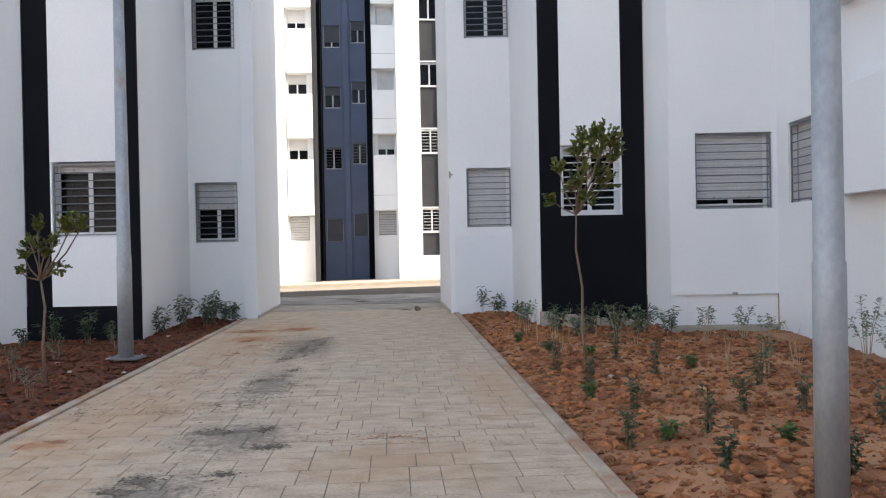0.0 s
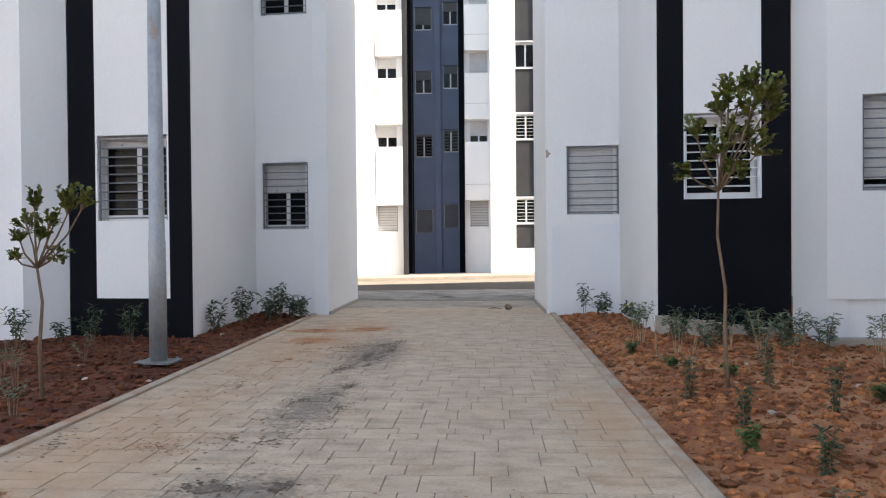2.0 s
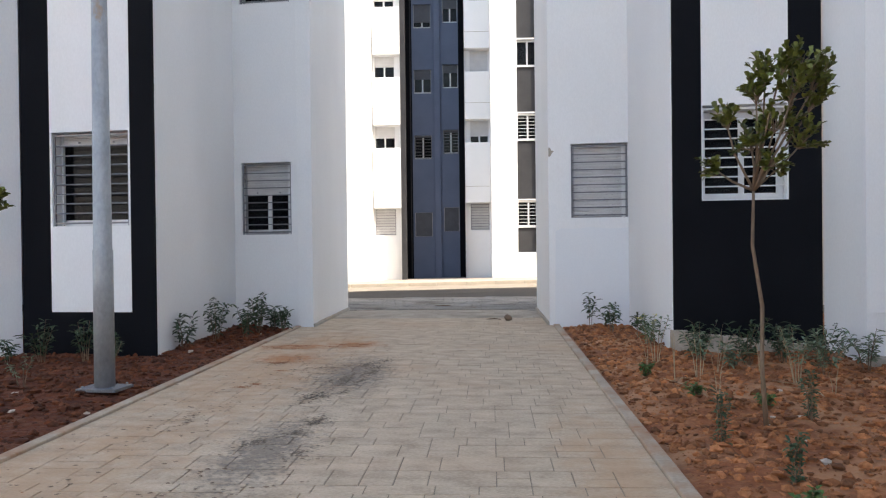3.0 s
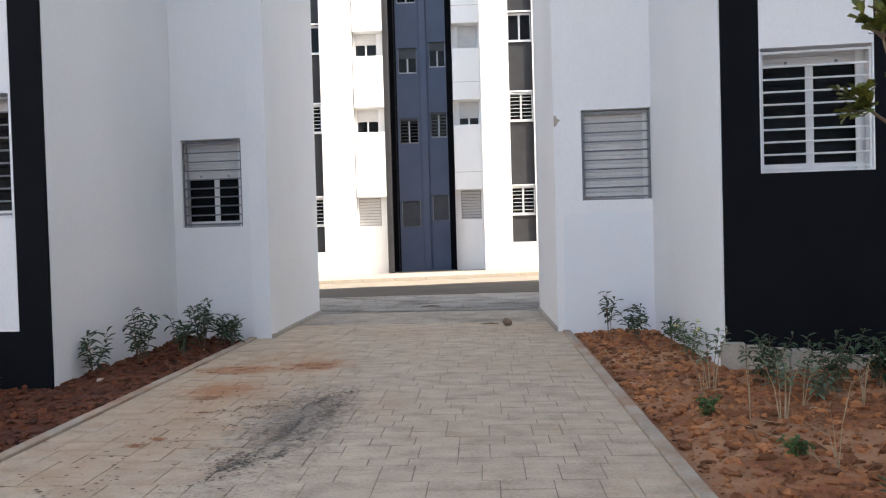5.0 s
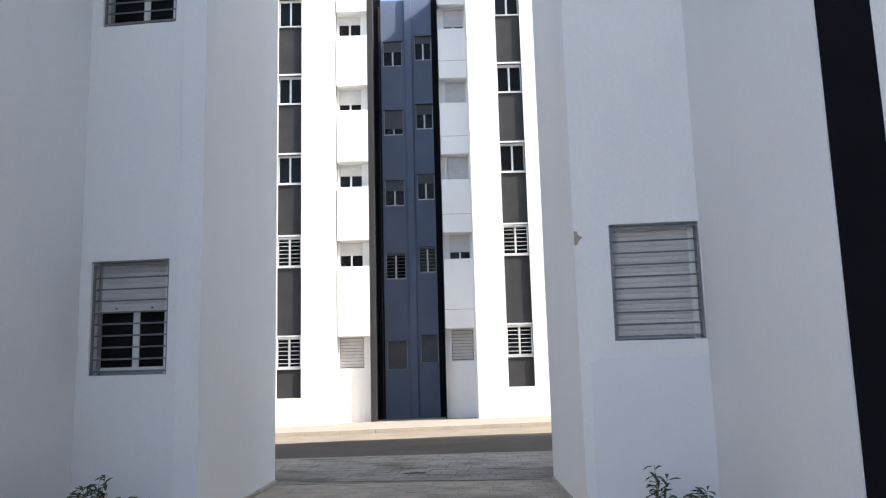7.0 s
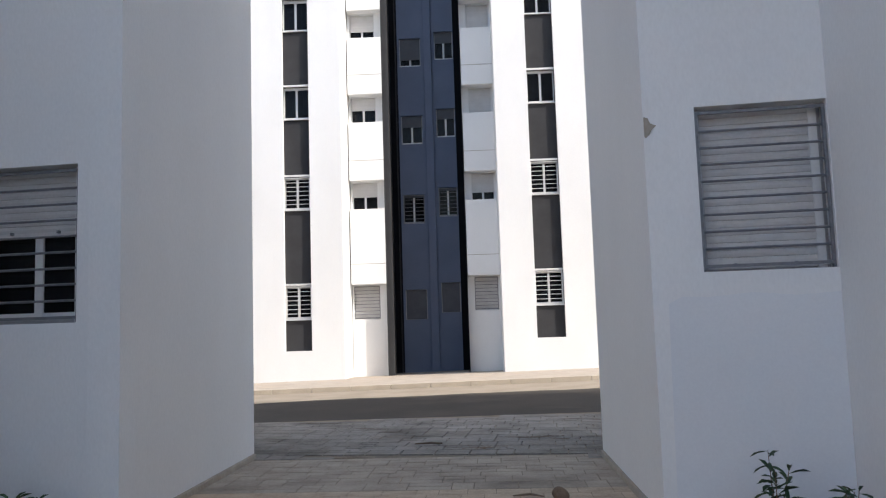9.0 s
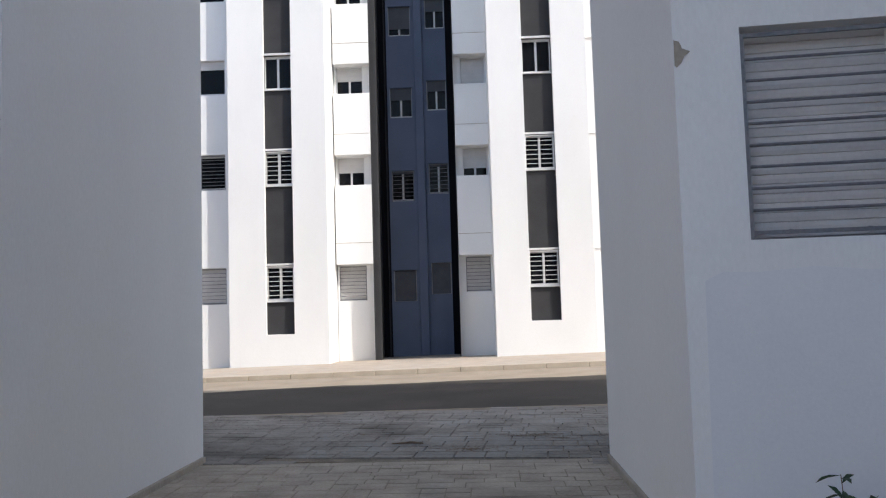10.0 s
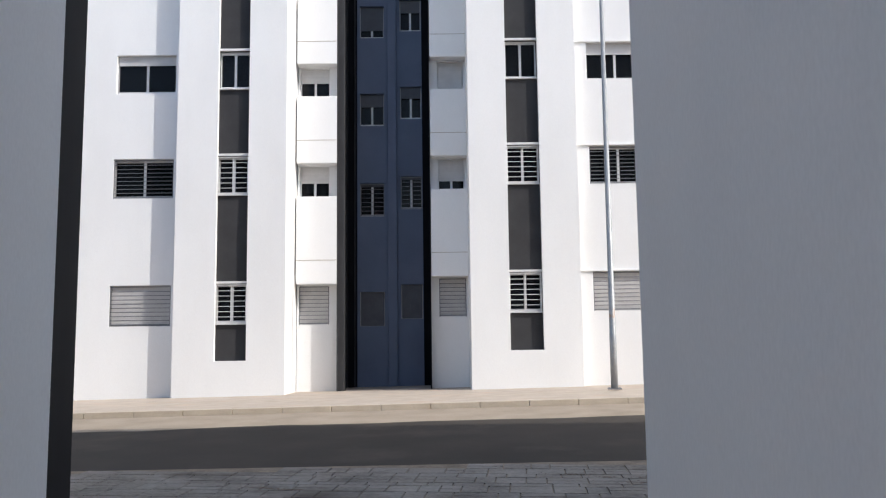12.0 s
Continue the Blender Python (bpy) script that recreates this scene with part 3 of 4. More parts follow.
# court back wall, its shade carried by the wall and shutter colours
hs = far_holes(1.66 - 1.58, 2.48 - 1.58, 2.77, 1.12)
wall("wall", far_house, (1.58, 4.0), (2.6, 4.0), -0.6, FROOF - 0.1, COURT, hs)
far_windows((1.58, 4.0), (2.6, 4.0), hs, (0.97, 0.05, 0.4, 0.75, 0.4), bars=(0, 7, 0, 0, 0), fm=ALU, pale=False, blind=SHUTTER_SHADED)
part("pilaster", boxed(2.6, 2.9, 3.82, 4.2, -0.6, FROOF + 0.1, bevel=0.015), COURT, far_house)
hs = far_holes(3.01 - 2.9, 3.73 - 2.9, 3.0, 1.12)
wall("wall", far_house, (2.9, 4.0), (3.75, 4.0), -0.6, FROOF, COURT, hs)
far_windows((2.9, 4.0), (3.75, 4.0), hs, (0.97, 0.05, 0.35, 0.4, 0.3), bars=(0, 7, 0, 0, 0), fm=ALU, pale=False, blind=SHUTTER_SHADED)
for u0, u1, v0 in ((-30, 0.0, 0.4), (0.0, 1.25, 2.0), (1.25, 4.02, 4.25), (4.02, 5.15, 2.0), (5.15, 30, 0.4)):
    part("roof", boxed(u0, u1 - 0.002, v0, 14.0, FROOF - 0.4, FROOF - 0.15), WHITE, far_house)
part("wall", boxed(-30, 30, 14.0, 14.25, -0.6, FROOF), WHITE, far_house)

# ---- ground, street, path ----
PATH_M = pose(-0.655, 6.3, 0, 0, 0, 4.95)     # the path's own frame: y runs along it
HALF = 2.10
ground = link("ground", boxed(-900, 900, -900, 900, -1.2, -0.62), SOIL)
tagged(ground, "reddish bare earth all round", "ground", kind="structure")
STREET_M = pose(-3.5, 30.1, -0.12, 0, 0, 6.4) @ Matrix.Rotation(radians(-0.9), 4, "Y")
road = link("road", boxed(-60, 60, -8.6, -0.02, -0.4, 0.0), ASPHALT, matrix=STREET_M)
tagged(road, "dark asphalt road dusted with pale sand", "road", kind="structure")
bm = bmesh.new()
near_edge, far_edge = [], []
for k in range(121):
    u = -30 + k * 0.5
    near_edge.append(bm.verts.new((u, -2.15 + 0.35 * noise.noise(Vector((u * 0.35, 0, 5))) + 0.1 * noise.noise(Vector((u * 1.7, 0, 5))), 0.001)))
    far_edge.append(bm.verts.new((u, -0.021, 0.006)))
for k in range(120):
    bm.faces.new((near_edge[k], near_edge[k + 1], far_edge[k + 1], far_edge[k]))
sand = link("sand_drift", bm, SAND, matrix=STREET_M)
tagged(sand, "pale wind-blown sand along the gutter", "sand", kind="structure")
pavement = link("pavement", boxed(-60, 60, 0.15, 11, -0.4, 0.0), PAVEMENT, matrix=STREET_M @ Matrix.Translation((0, 0, 0.118)) @ Matrix.Rotation(radians(-1.7), 4, "X"))
tagged(pavement, "cream concrete pavement below the far building", "pavement", kind="structure")
kerb = thing("kerb", STREET_M, "row of sandy concrete kerb stones along the road", "kerb", kind="structure")
first = None
for k in range(-16, 17):
    mm = Matrix.Translation((k * 1.0, 0, 0))
    if first is None:
        first = part("kerb_stone", boxed(0.004, 0.994, -0.015, 0.148, -0.3, 0.125, bevel=0.012), KERB, kerb, "", mm)
    else:
        reuse(first, kerb, mm)


def soil_height(x, y, edge):
    """Height of the tilled beds; edge: metres from the path's kerb."""
    n = noise.noise(Vector((x * 1.1, y * 1.1, 0))) * 0.035 + noise.noise(Vector((x * 4, y * 4, 3))) * 0.03
    n += abs(noise.noise(Vector((x * 9, y * 9, 7)))) * 0.04 + abs(noise.noise(Vector((x * 19, y * 19, 1)))) * 0.02
    rise = min(1.0, max(0.0, edge) / 0.5)
    return -0.045 + rise * (0.04 + n)


def bed(name, side, reach, y0, y1, step, label, mat):
    """A tilled bed on one side of the path (1: right), in the path's frame."""
    nx, ny = int(reach / step), int((y1 - y0) / step)
    verts, faces = [], []
    for j in range(ny + 1):
        for i in range(nx + 1):
            e = i * step
            x, y = side * (HALF + 0.1 + e), y0 + j * step
            verts.append((x + (random.random() - 0.5) * step * 0.5 * (i > 0), y + (random.random() - 0.5) * step * 0.5, soil_height(x + 40, y, e)))
    for j in range(ny):
        for i in range(nx):
            a = j * (nx + 1) + i
            q = (a, a + 1, a + nx + 2, a + nx + 1)
            faces.append(q if side > 0 else q[::-1])
    me = bpy.data.meshes.new(name)
    me.from_pydata(verts, [], faces)
    me.materials.append(mat)
    ob = new(name, me)
    ob.matrix_basis = PATH_M
    return tagged(ob, label, "soil", kind="structure")


bed("soil_bed_right", 1, 6.2, -5.0, 11.6, 0.07, "tilled red clay bed with clods and young shrubs", SOIL)
bed("soil_bed_left", -1, 6.5, -5.0, 11.6, 0.07, "tilled dark red clay bed beside the path", SOIL_SHADED)


def scatter(name, side, reach, y0, y1, count, size, mat, label, category, near=1.0):
    """Lumps of broken earth or stone, each an uneven low polyhedron, in one mesh."""
    ico = bmesh.new()
    bmesh.ops.create_icosphere(ico, subdivisions=1, radius=1)
    base = np.array([v.co[:] for v in ico.verts])
    tris = np.array([[v.index for v in f.verts] for f in ico.faces])
    ico.free()
    vs, fs = [], []
    for k in range(count):
        e = 0.06 + reach * random.random() ** near
        y = y0 + (y1 - y0) * random.random()
        x = side * (HALF + 0.12 + e)
        r = size * (0.25 + 1.6 * random.random() ** 4)
        sc = np.array([1 + random.random() * 0.7, 0.8 + random.random() * 0.5, 0.55 + random.random() * 0.35]) * r
        p = base * sc * (0.5 + 0.95 * np.random.rand(len(base), 1))
        a = random.random() * 6.28
        ca, sa = math.cos(a), math.sin(a)
        p = p @ np.array([[ca, sa, 0], [-sa, ca, 0], [0, 0, 1]])
        p += (x, y, soil_height(x + 40, y, e) + r * 0.2)
        fs.extend((tris + len(vs)).tolist())
        vs.extend(p.tolist())
    me = bpy.data.meshes.new(name)
    me.from_pydata(vs, [], fs)
    me.materials.append(mat)
    ob = new(name, me)
    ob.matrix_basis = PATH_M
    return tagged(ob, label, category, kind="stuff")


scatter("clods", 1, 4.0, -3.5, 11.0, 22000, 0.023, CLOD, "broken clods of red clay", "clods", 1.15)
scatter("clods", -1, 3.4, -1.5, 10.6, 13000, 0.023, CLOD_SHADED, "broken clods of dark red clay", "clods", 1.15)
scatter("stones", 1, 4.0, -3.0, 10.5, 110, 0.02, STONE, "small pale stones on the soil", "stones")
scatter("stones", -1, 3.0, -1.0, 10.0, 35, 0.02, STONE, "small pale stones on the soil", "stones")
for side, nm in ((1, "edging"), (-1, "edging")):
    ob = link(nm, boxed(min(side * HALF, side * (HALF + 0.1)), max(side * HALF, side * (HALF + 0.1)), -8, 10.4 if side > 0 else 10.0, -0.3, 0.022, bevel=0.01), EDGING, matrix=PATH_M)
    tagged(ob, "narrow concrete edging strip stained by soil", "edging", kind="structure")
path = link("path_bed", boxed(-HALF, HALF, -8, 13.1, -0.3, -0.005), JOINT, matrix=PATH_M)
tagged(path, "stamped concrete path with dusty beige slabs", "path", kind="structure")
apron = link("apron_bed", quad_plate([(-16, 19.35), (12, 19.35), (12, 25.2), (-16, 21.0)], -0.3, -0.012), JOINT)
tagged(apron, "stamped concrete apron along the road", "path", kind="structure")


# ---- street lamps ----
def tube(bm, pts, radii, seg=12):
    """A round tapered tube along points."""
    prev = None
    for i, p in enumerate(pts):
        p = Vector(p)
        d = (Vector(pts[min(i + 1, len(pts) - 1)]) - Vector(pts[max(i - 1, 0)])).normalized()
        s = d.orthogonal().normalized() if abs(d.z) < 0.9 else d.cross(Vector((0, 1, 0))).normalized()
        t = d.cross(s)
        ring = [bm.verts.new(p + (s * math.cos(6.28319 * k / seg) + t * math.sin(6.28319 * k / seg)) * radii[i]) for k in range(seg)]
        if prev:
            for k in range(seg):
                bm.faces.new((prev[k], prev[(k + 1) % seg], ring[(k + 1) % seg], ring[k]))
        else:
            bm.faces.new(ring[::-1])
        prev = ring
    bm.faces.new(prev)
    return bm


def smooth(ob, on=True):
    for p in ob.data.polygons:
        p.use_smooth = on
    return ob


def lamp(x, y, z, r0, r1, height, label, arm_way, lean=0.0, plate=0.2):
    e = thing("street_lamp", pose(x, y, z, 0, lean, 0), label, "street lamp", "street lamps")
    smooth(part("pole", tube(bmesh.new(), [(0, 0, 0.0), (0, 0, 1.30), (0, 0, 1.31), (0, 0, height)], [r0, r0 * 0.97, r0 * 0.90, r1], 20), GALV, e))
    part("base_plate", boxed(-plate, plate, -plate * 0.8, plate * 0.8, -0.02, 0.008, bevel=0.004), GRILLE, e, "dusty steel base plate")
    for sx in (-1, 1):
        for sy in (-1, 1):
            bm = bmesh.new()
            bmesh.ops.create_cone(bm, cap_ends=True, segments=6, radius1=0.012, radius2=0.012, depth=0.022, matrix=Matrix.Translation((sx * plate * 0.78, sy * plate * 0.6, 0.018)))
            part("bolt", bm, GALV, e)
    a = Vector(arm_way)
    head = part("lamp_head", boxed(-0.11, 0.11, 0.0, 0.5, -0.04, 0.05, bevel=0.03), LAMPBLACK, e, "black lamp head", Matrix.Translation((0, 0, height)) @ Matrix.Rotation(math.atan2(-a.x, a.y), 4, "Z"))
    return e


lamp(-3.605, 10.34, 0.055, 0.094, 0.045, 8.0, "tapered galvanised street lamp post with a bolted base plate", (1, 0, 0))
lamp(2.70, 4.6, 0.0, 0.088, 0.05, 9.0, "rust-spotted galvanised street lamp post in the soil bed", (-1, 0, 0))
lamp(1.52, 33.6, 0.05, 0.085, 0.045, 11.0, "slim grey street lamp on the sunny pavement", (-0.2, -1, 0), plate=0.16)


# ---- plants ----
def leaf_blade(vs, fs, p, way, length, width, up, fold=0.25, broad=0.72):
    """One folded leaf from p along way, six corners."""
    d = Vector(way).normalized()
    s = d.cross(Vector(up))
    s = (s if s.length > 1e-3 else d.orthogonal()).normalized()
    n = s.cross(d)
    k = len(vs)
    p = Vector(p)
    for a, b, c in ((0, 0, 0), (0.38, 0.42, fold * 0.3), (broad, 0.5, fold * 0.2), (1, 0, -0.12), (broad, -0.5, fold * 0.2), (0.38, -0.42, fold * 0.3), (0.5, 0, 0)):
        vs.append(tuple(p + d * length * a + s * width * b + n * length * c))
    fs.extend([(k, k + 1, k + 6), (k + 1, k + 2, k + 6), (k + 2, k + 3, k + 6), (k + 3, k + 4, k + 6), (k + 4, k + 5, k + 6), (k + 5, k, k + 6)])


def leaves(name, vs, fs, mat, parent, label=""):
    me = bpy.data.meshes.new(name)
    me.from_pydata(vs, [], fs)
    me.materials.append(mat)
    ob = new(name, me)
    ob.parent = parent
    return tagged(ob, label)


def rnd(a, b):
    return a + (b - a) * random.random()


def tree(x, y, z, stem, lobes, leaf, count, label):
    """A sapling: bent stem, limbs to every lobe (x, y, z, r), twigs and single leaves clustered at their ends."""
    e = thing("tree", pose(x, y, z), label, "tree", "young street trees")
    fork = stem[-1]
    smooth(part("trunk", tube(bmesh.new(), stem, [0.019 - 0.009 * i / (len(stem) - 1) for i in range(len(stem))], 8), BARK, e))
    vs, fs = [], []
    tw = bmesh.new()
    for (lx, ly, lz, r) in lobes:
        mid = ((fork[0] + lx) / 2 + rnd(-0.03, 0.03), (fork[1] + ly) / 2 + rnd(-0.03, 0.03), (fork[2] + lz) / 2 - 0.02)
        smooth(part("limb", tube(bmesh.new(), [fork, mid, (lx, ly, lz)], [0.011, 0.008, 0.005], 6), BARK, e))
        for k in range(max(4, int(count * r))):
            a, b, q = rnd(0, 6.28), rnd(-0.9, 1.0), r * rnd(0.35, 1.0)
            tip = Vector((lx + math.cos(a) * math.cos(b) * q, ly + math.sin(a) * math.cos(b) * q, lz + math.sin(b) * q))
            root = Vector((lx, ly, lz)) * 0.6 + Vector(mid) * 0.4
            tube(tw, [root, (root + tip) / 2 + Vector((0, 0, rnd(-0.02, 0.03))), tip], [0.004, 0.003, 0.0016], 4)
            for i in range(random.randint(7, 12)):
                f = rnd(0.35, 1.0)
                p = root.lerp(tip, f)
                w = (tip - root).normalized() + Vector((rnd(-1, 1), rnd(-1, 1), rnd(-0.5, 0.9)))
                leaf_blade(vs, fs, p, w, leaf * rnd(0.6, 1.15), leaf * rnd(0.48, 0.66), (rnd(-0.5, 0.5), rnd(-0.5, 0.5), 1), 0.2, 0.86)
    tagged(part("twigs", tw, BARK, e), kind="stuff")
    leaves("crown", vs, fs, LEAF, e, "glossy olive-green leaves in loose clusters")
    return e


tree(2.16, 9.47, 0.0, [(0, 0, 0), (-0.03, 0.0, 0.45), (-0.02, 0.02, 0.9), (-0.09, 0, 1.35), (-0.08, 0, 1.75)],
     [(-0.10, 0, 2.12, 0.20), (0.10, 0.05, 2.28, 0.22), (0.22, -0.05, 2.55, 0.22), (-0.05, 0.05, 2.55, 0.18), (0.33, 0.1, 2.72, 0.17), (-0.28, 0.02, 2.32, 0.13), (0.30, -0.02, 2.13, 0.16), (-0.38, -0.02, 1.93, 0.11), (0.02, -0.15, 1.95, 0.14), (0.40, 0.05, 2.45, 0.12), (0.05, 0.15, 2.72, 0.14), (0.42, 0.0, 2.62, 0.15), (0.16, 0.0, 2.76, 0.13)], 0.064, 84,
     "young tree with a thin bent trunk and sparse leafy crown")
tree(-3.62, 8.42, 0.0, [(0, 0, 0), (-0.02, 0.0, 0.45), (0.0, 0.02, 0.85), (-0.03, 0, 1.14)],
     [(-0.14, 0.0, 1.55, 0.15), (-0.08, 0.05, 1.75, 0.10), (-0.22, 0.02, 1.42, 0.10), (0.12, -0.04, 1.55, 0.12), (0.30, 0.02, 1.70, 0.14), (0.42, 0.05, 1.74, 0.10), (-0.24, 0, 1.24, 0.09), (0.16, 0.03, 1.28, 0.11), (0.05, -0.05, 1.42, 0.10), (0.2, 0.1, 1.8, 0.09)], 0.058, 80,
     "small young tree with a slender trunk in red soil")


def shrub(x, y, h, spread, stems, mat, label, leaf=0.09, bare=0.35, z=0.0, slim=0.28, flower=False):
    """Several leaning stems with narrow leaves on their upper part."""
    e = thing("shrub", pose(x, y, z + 0.0), label, "shrub", "shrubs in the soil beds")
    vs, fs, fv, ff = [], [], [], []
    for s in range(stems):
        a = 6.28 * s / stems + rnd(-0.5, 0.5)
        r = spread * rnd(0.3, 1.0)
        hh = h * rnd(0.65, 1.05)
        pts = [(0.02 * math.cos(a), 0.02 * math.sin(a), -0.06), (r * 0.45 * math.cos(a), r * 0.45 * math.sin(a), hh * 0.5), (r * math.cos(a) + rnd(-0.03, 0.03), r * math.sin(a), hh)]
        part("stem", tube(bmesh.new(), pts, [0.0055, 0.004, 0.002], 5), STRAW if bare > 0.5 else BARK, e)
        n = int(26 * (1 - bare) * (h / 0.5) ** 0.5 * (0.09 / leaf) ** 0.6) + 5
        for i in range(n):
            f = bare + (1 - bare) * (i + rnd(0, 1)) / n
            q = Vector(pts[1]).lerp(Vector(pts[2]), f * 2 - 1) if f > 0.5 else Vector(pts[0]).lerp(Vector(pts[1]), f * 2)
            b = rnd(0, 6.28)
            leaf_blade(vs, fs, q, (math.cos(b), math.sin(b), rnd(-0.5, 0.9)), leaf * rnd(0.6, 1.2), leaf * slim * rnd(0.8, 1.2), (0, 0, 1))
        if flower:
            for i in range(5):
                b = rnd(0, 6.28)
                leaf_blade(fv, ff, Vector(pts[2]) + Vector((rnd(-0.03, 0.03), rnd(-0.03, 0.03), rnd(-0.02, 0.03))), (math.cos(b), math.sin(b), 0.5), 0.03, 0.024, (0, 0, 1))
    leaves("foliage", vs, fs, mat, e)
    if flower:
        leaves("flowers", fv, ff, YELLOW, e, "small yellow flowers")
    return e


def stalks(x, y, h, n, label):
    """Thin dry stems, some upright, some bowed over or fallen on the soil."""
    e = thing("dry_stalks", pose(x, y, 0), label, "dry plant", "dry stalks in the soil bed")
    for s in range(n):
        a, fallen = rnd(0, 6.28), random.random() < 0.35
        r = h * (rnd(0.9, 1.5) if fallen else rnd(0.1, 0.5))
        top = h * (rnd(0.12, 0.25) if fallen else rnd(0.7, 1.05))
        b = a + rnd(-0.5, 0.5)
        pts = [(0, 0, -0.05), (r * 0.2 * math.cos(a), r * 0.2 * math.sin(a), top * 0.45), (r * 0.55 * math.cos(a), r * 0.55 * math.sin(a), top * 0.85), (r * math.cos(b), r * math.sin(b), top * (0.7 if fallen else 1.0))]
        part("stalk", tube(bmesh.new(), pts, [0.0036, 0.003, 0.0024, 0.0014], 5), STRAW, e)
    return e


OLE, SAG, WEED = "dark green narrow-leaved shrub against the white wall", "grey-green leggy shrub in red soil", "low bright green weed on the clay"
for x, y, h, sp, n in ((-4.18, 14.0, 0.62, 0.22, 6), (-3.98, 14.6, 0.5, 0.2, 5), (-4.05, 15.3, 0.64, 0.22, 8), (-3.95, 15.7, 0.4, 0.18, 6), (-3.72, 15.5, 0.36, 0.14, 5), (-4.3, 13.3, 0.45, 0.2, 5)):
    shrub(x, y, h, sp, n, SHRUB, OLE, leaf=0.13, bare=0.3, slim=0.24)
for x, y, h, sp, n in ((-5.45, 12.0, 0.5, 0.22, 6), (-4.95, 12.1, 0.5, 0.2, 6), (-6.15, 11.5, 0.5, 0.2, 6), (-4.6, 12.1, 0.38, 0.15, 5), (-5.9, 12.0, 0.3, 0.12, 4), (-6.7, 11.3, 0.35, 0.25, 5)):
    shrub(x, y, h, sp, n, SHRUB, "dark green shrub at the foot of the black wall", leaf=0.11, bare=0.35)
for x, y, h, sp, n in ((1.15, 15.98, 0.58, 0.13, 3), (1.45, 15.6, 0.42, 0.2, 6), (1.78, 14.9, 0.42, 0.1, 3)):
    shrub(x, y, h, sp, n, SHRUB, OLE, leaf=0.13, bare=0.4, slim=0.24)
shrub(1.85, 14.2, 0.42, 0.16, 6, BRIGHT, "leafy weed with small yellow flowers by the white wall", leaf=0.08, bare=0.3, flower=True)
for x, y, h, sp, n in ((2.25, 12.75, 0.55, 0.2, 7), (2.75, 12.6, 0.62, 0.24, 8), (3.15, 12.7, 0.55, 0.22, 7), (3.5, 12.5, 0.6, 0.2, 7), (3.85, 12.2, 0.55, 0.2, 6), (2.5, 12.2, 0.4, 0.15, 5), (3.3, 11.8, 0.6, 0.25, 6)):
    shrub(x, y, h * 0.8, sp * 1.2, n, SHRUB if n > 6 else SAGE, "green shrub in front of the black wall panel", leaf=0.1, bare=0.3)
for x, y, h, sp, n in ((4.75, 11.6, 0.5, 0.2, 5), (4.95, 11.2, 0.42, 0.2, 5), (5.35, 10.2, 0.5, 0.25, 6), (5.3, 9.3, 0.75, 0.25, 6), (5.2, 8.5, 0.6, 0.3, 6), (4.3, 11.8, 0.45, 0.2, 5), (3.9, 8.6, 0.45, 0.2, 5), (2.9, 11.3, 0.6, 0.2, 6), (2.05, 11.6, 0.55, 0.15, 5), (1.75, 12.6, 0.5, 0.15, 4)):
    shrub(x, y, h, sp, n, SAGE, SAG, leaf=0.075, bare=0.55, slim=0.36)
for x, y, h in ((2.0, 8.2, 0.36), (2.2, 7.1, 0.33), (3.05, 6.9, 0.42), (3.55, 6.9, 0.32), (2.55, 6.2, 0.36), (3.35, 6.0, 0.38), (3.9, 6.3, 0.36), (2.75, 8.6, 0.38), (3.0, 5.0, 0.34), (2.35, 5.2, 0.28), (4.4, 6.9, 0.4), (1.75, 9.0, 0.4), (2.6, 9.9, 0.4), (4.6, 5.2, 0.4), (1.9, 5.9, 0.26), (3.6, 8.0, 0.35)):
    shrub(x, y, h, 0.07, 4, SHRUB, "small upright shrub seedling in tilled clay", leaf=0.06, bare=0.12, slim=0.36)
for x, y in ((1.85, 10.6), (2.35, 10.2), (1.55, 11.7), (2.2, 6.0), (3.0, 5.9), (1.9, 7.6), (3.3, 9.2)):
    shrub(x, y, 0.14, 0.1, 8, BRIGHT, WEED, leaf=0.045, bare=0.15, slim=0.6)
for x, y, h, n in ((1.8, 11.5, 0.6, 4), (2.0, 10.4, 0.6, 4), (2.3, 12.0, 0.5, 4), (1.62, 12.2, 0.5, 2), (3.6, 8.9, 0.55, 6), (4.2, 8.5, 0.5, 5), (3.0, 10.6, 0.5, 4), (4.6, 9.6, 0.55, 5), (2.7, 11.9, 0.4, 5), (3.9, 10.7, 0.5, 5)):
    stalks(x, y, h, n, "bare straw-coloured dry stalks in the clay")
for x, y, h in ((-4.3, 9.0, 0.4), (-4.0, 7.6, 0.4), (-4.6, 10.5, 0.35), (-3.5, 7.9, 0.3), (-4.9, 9.6, 0.35), (-4.2, 11.4, 0.35)):
    shrub(x, y, h, 0.15, 4, SAGE, "thin brownish seedling in dark red soil", leaf=0.05, bare=0.5)


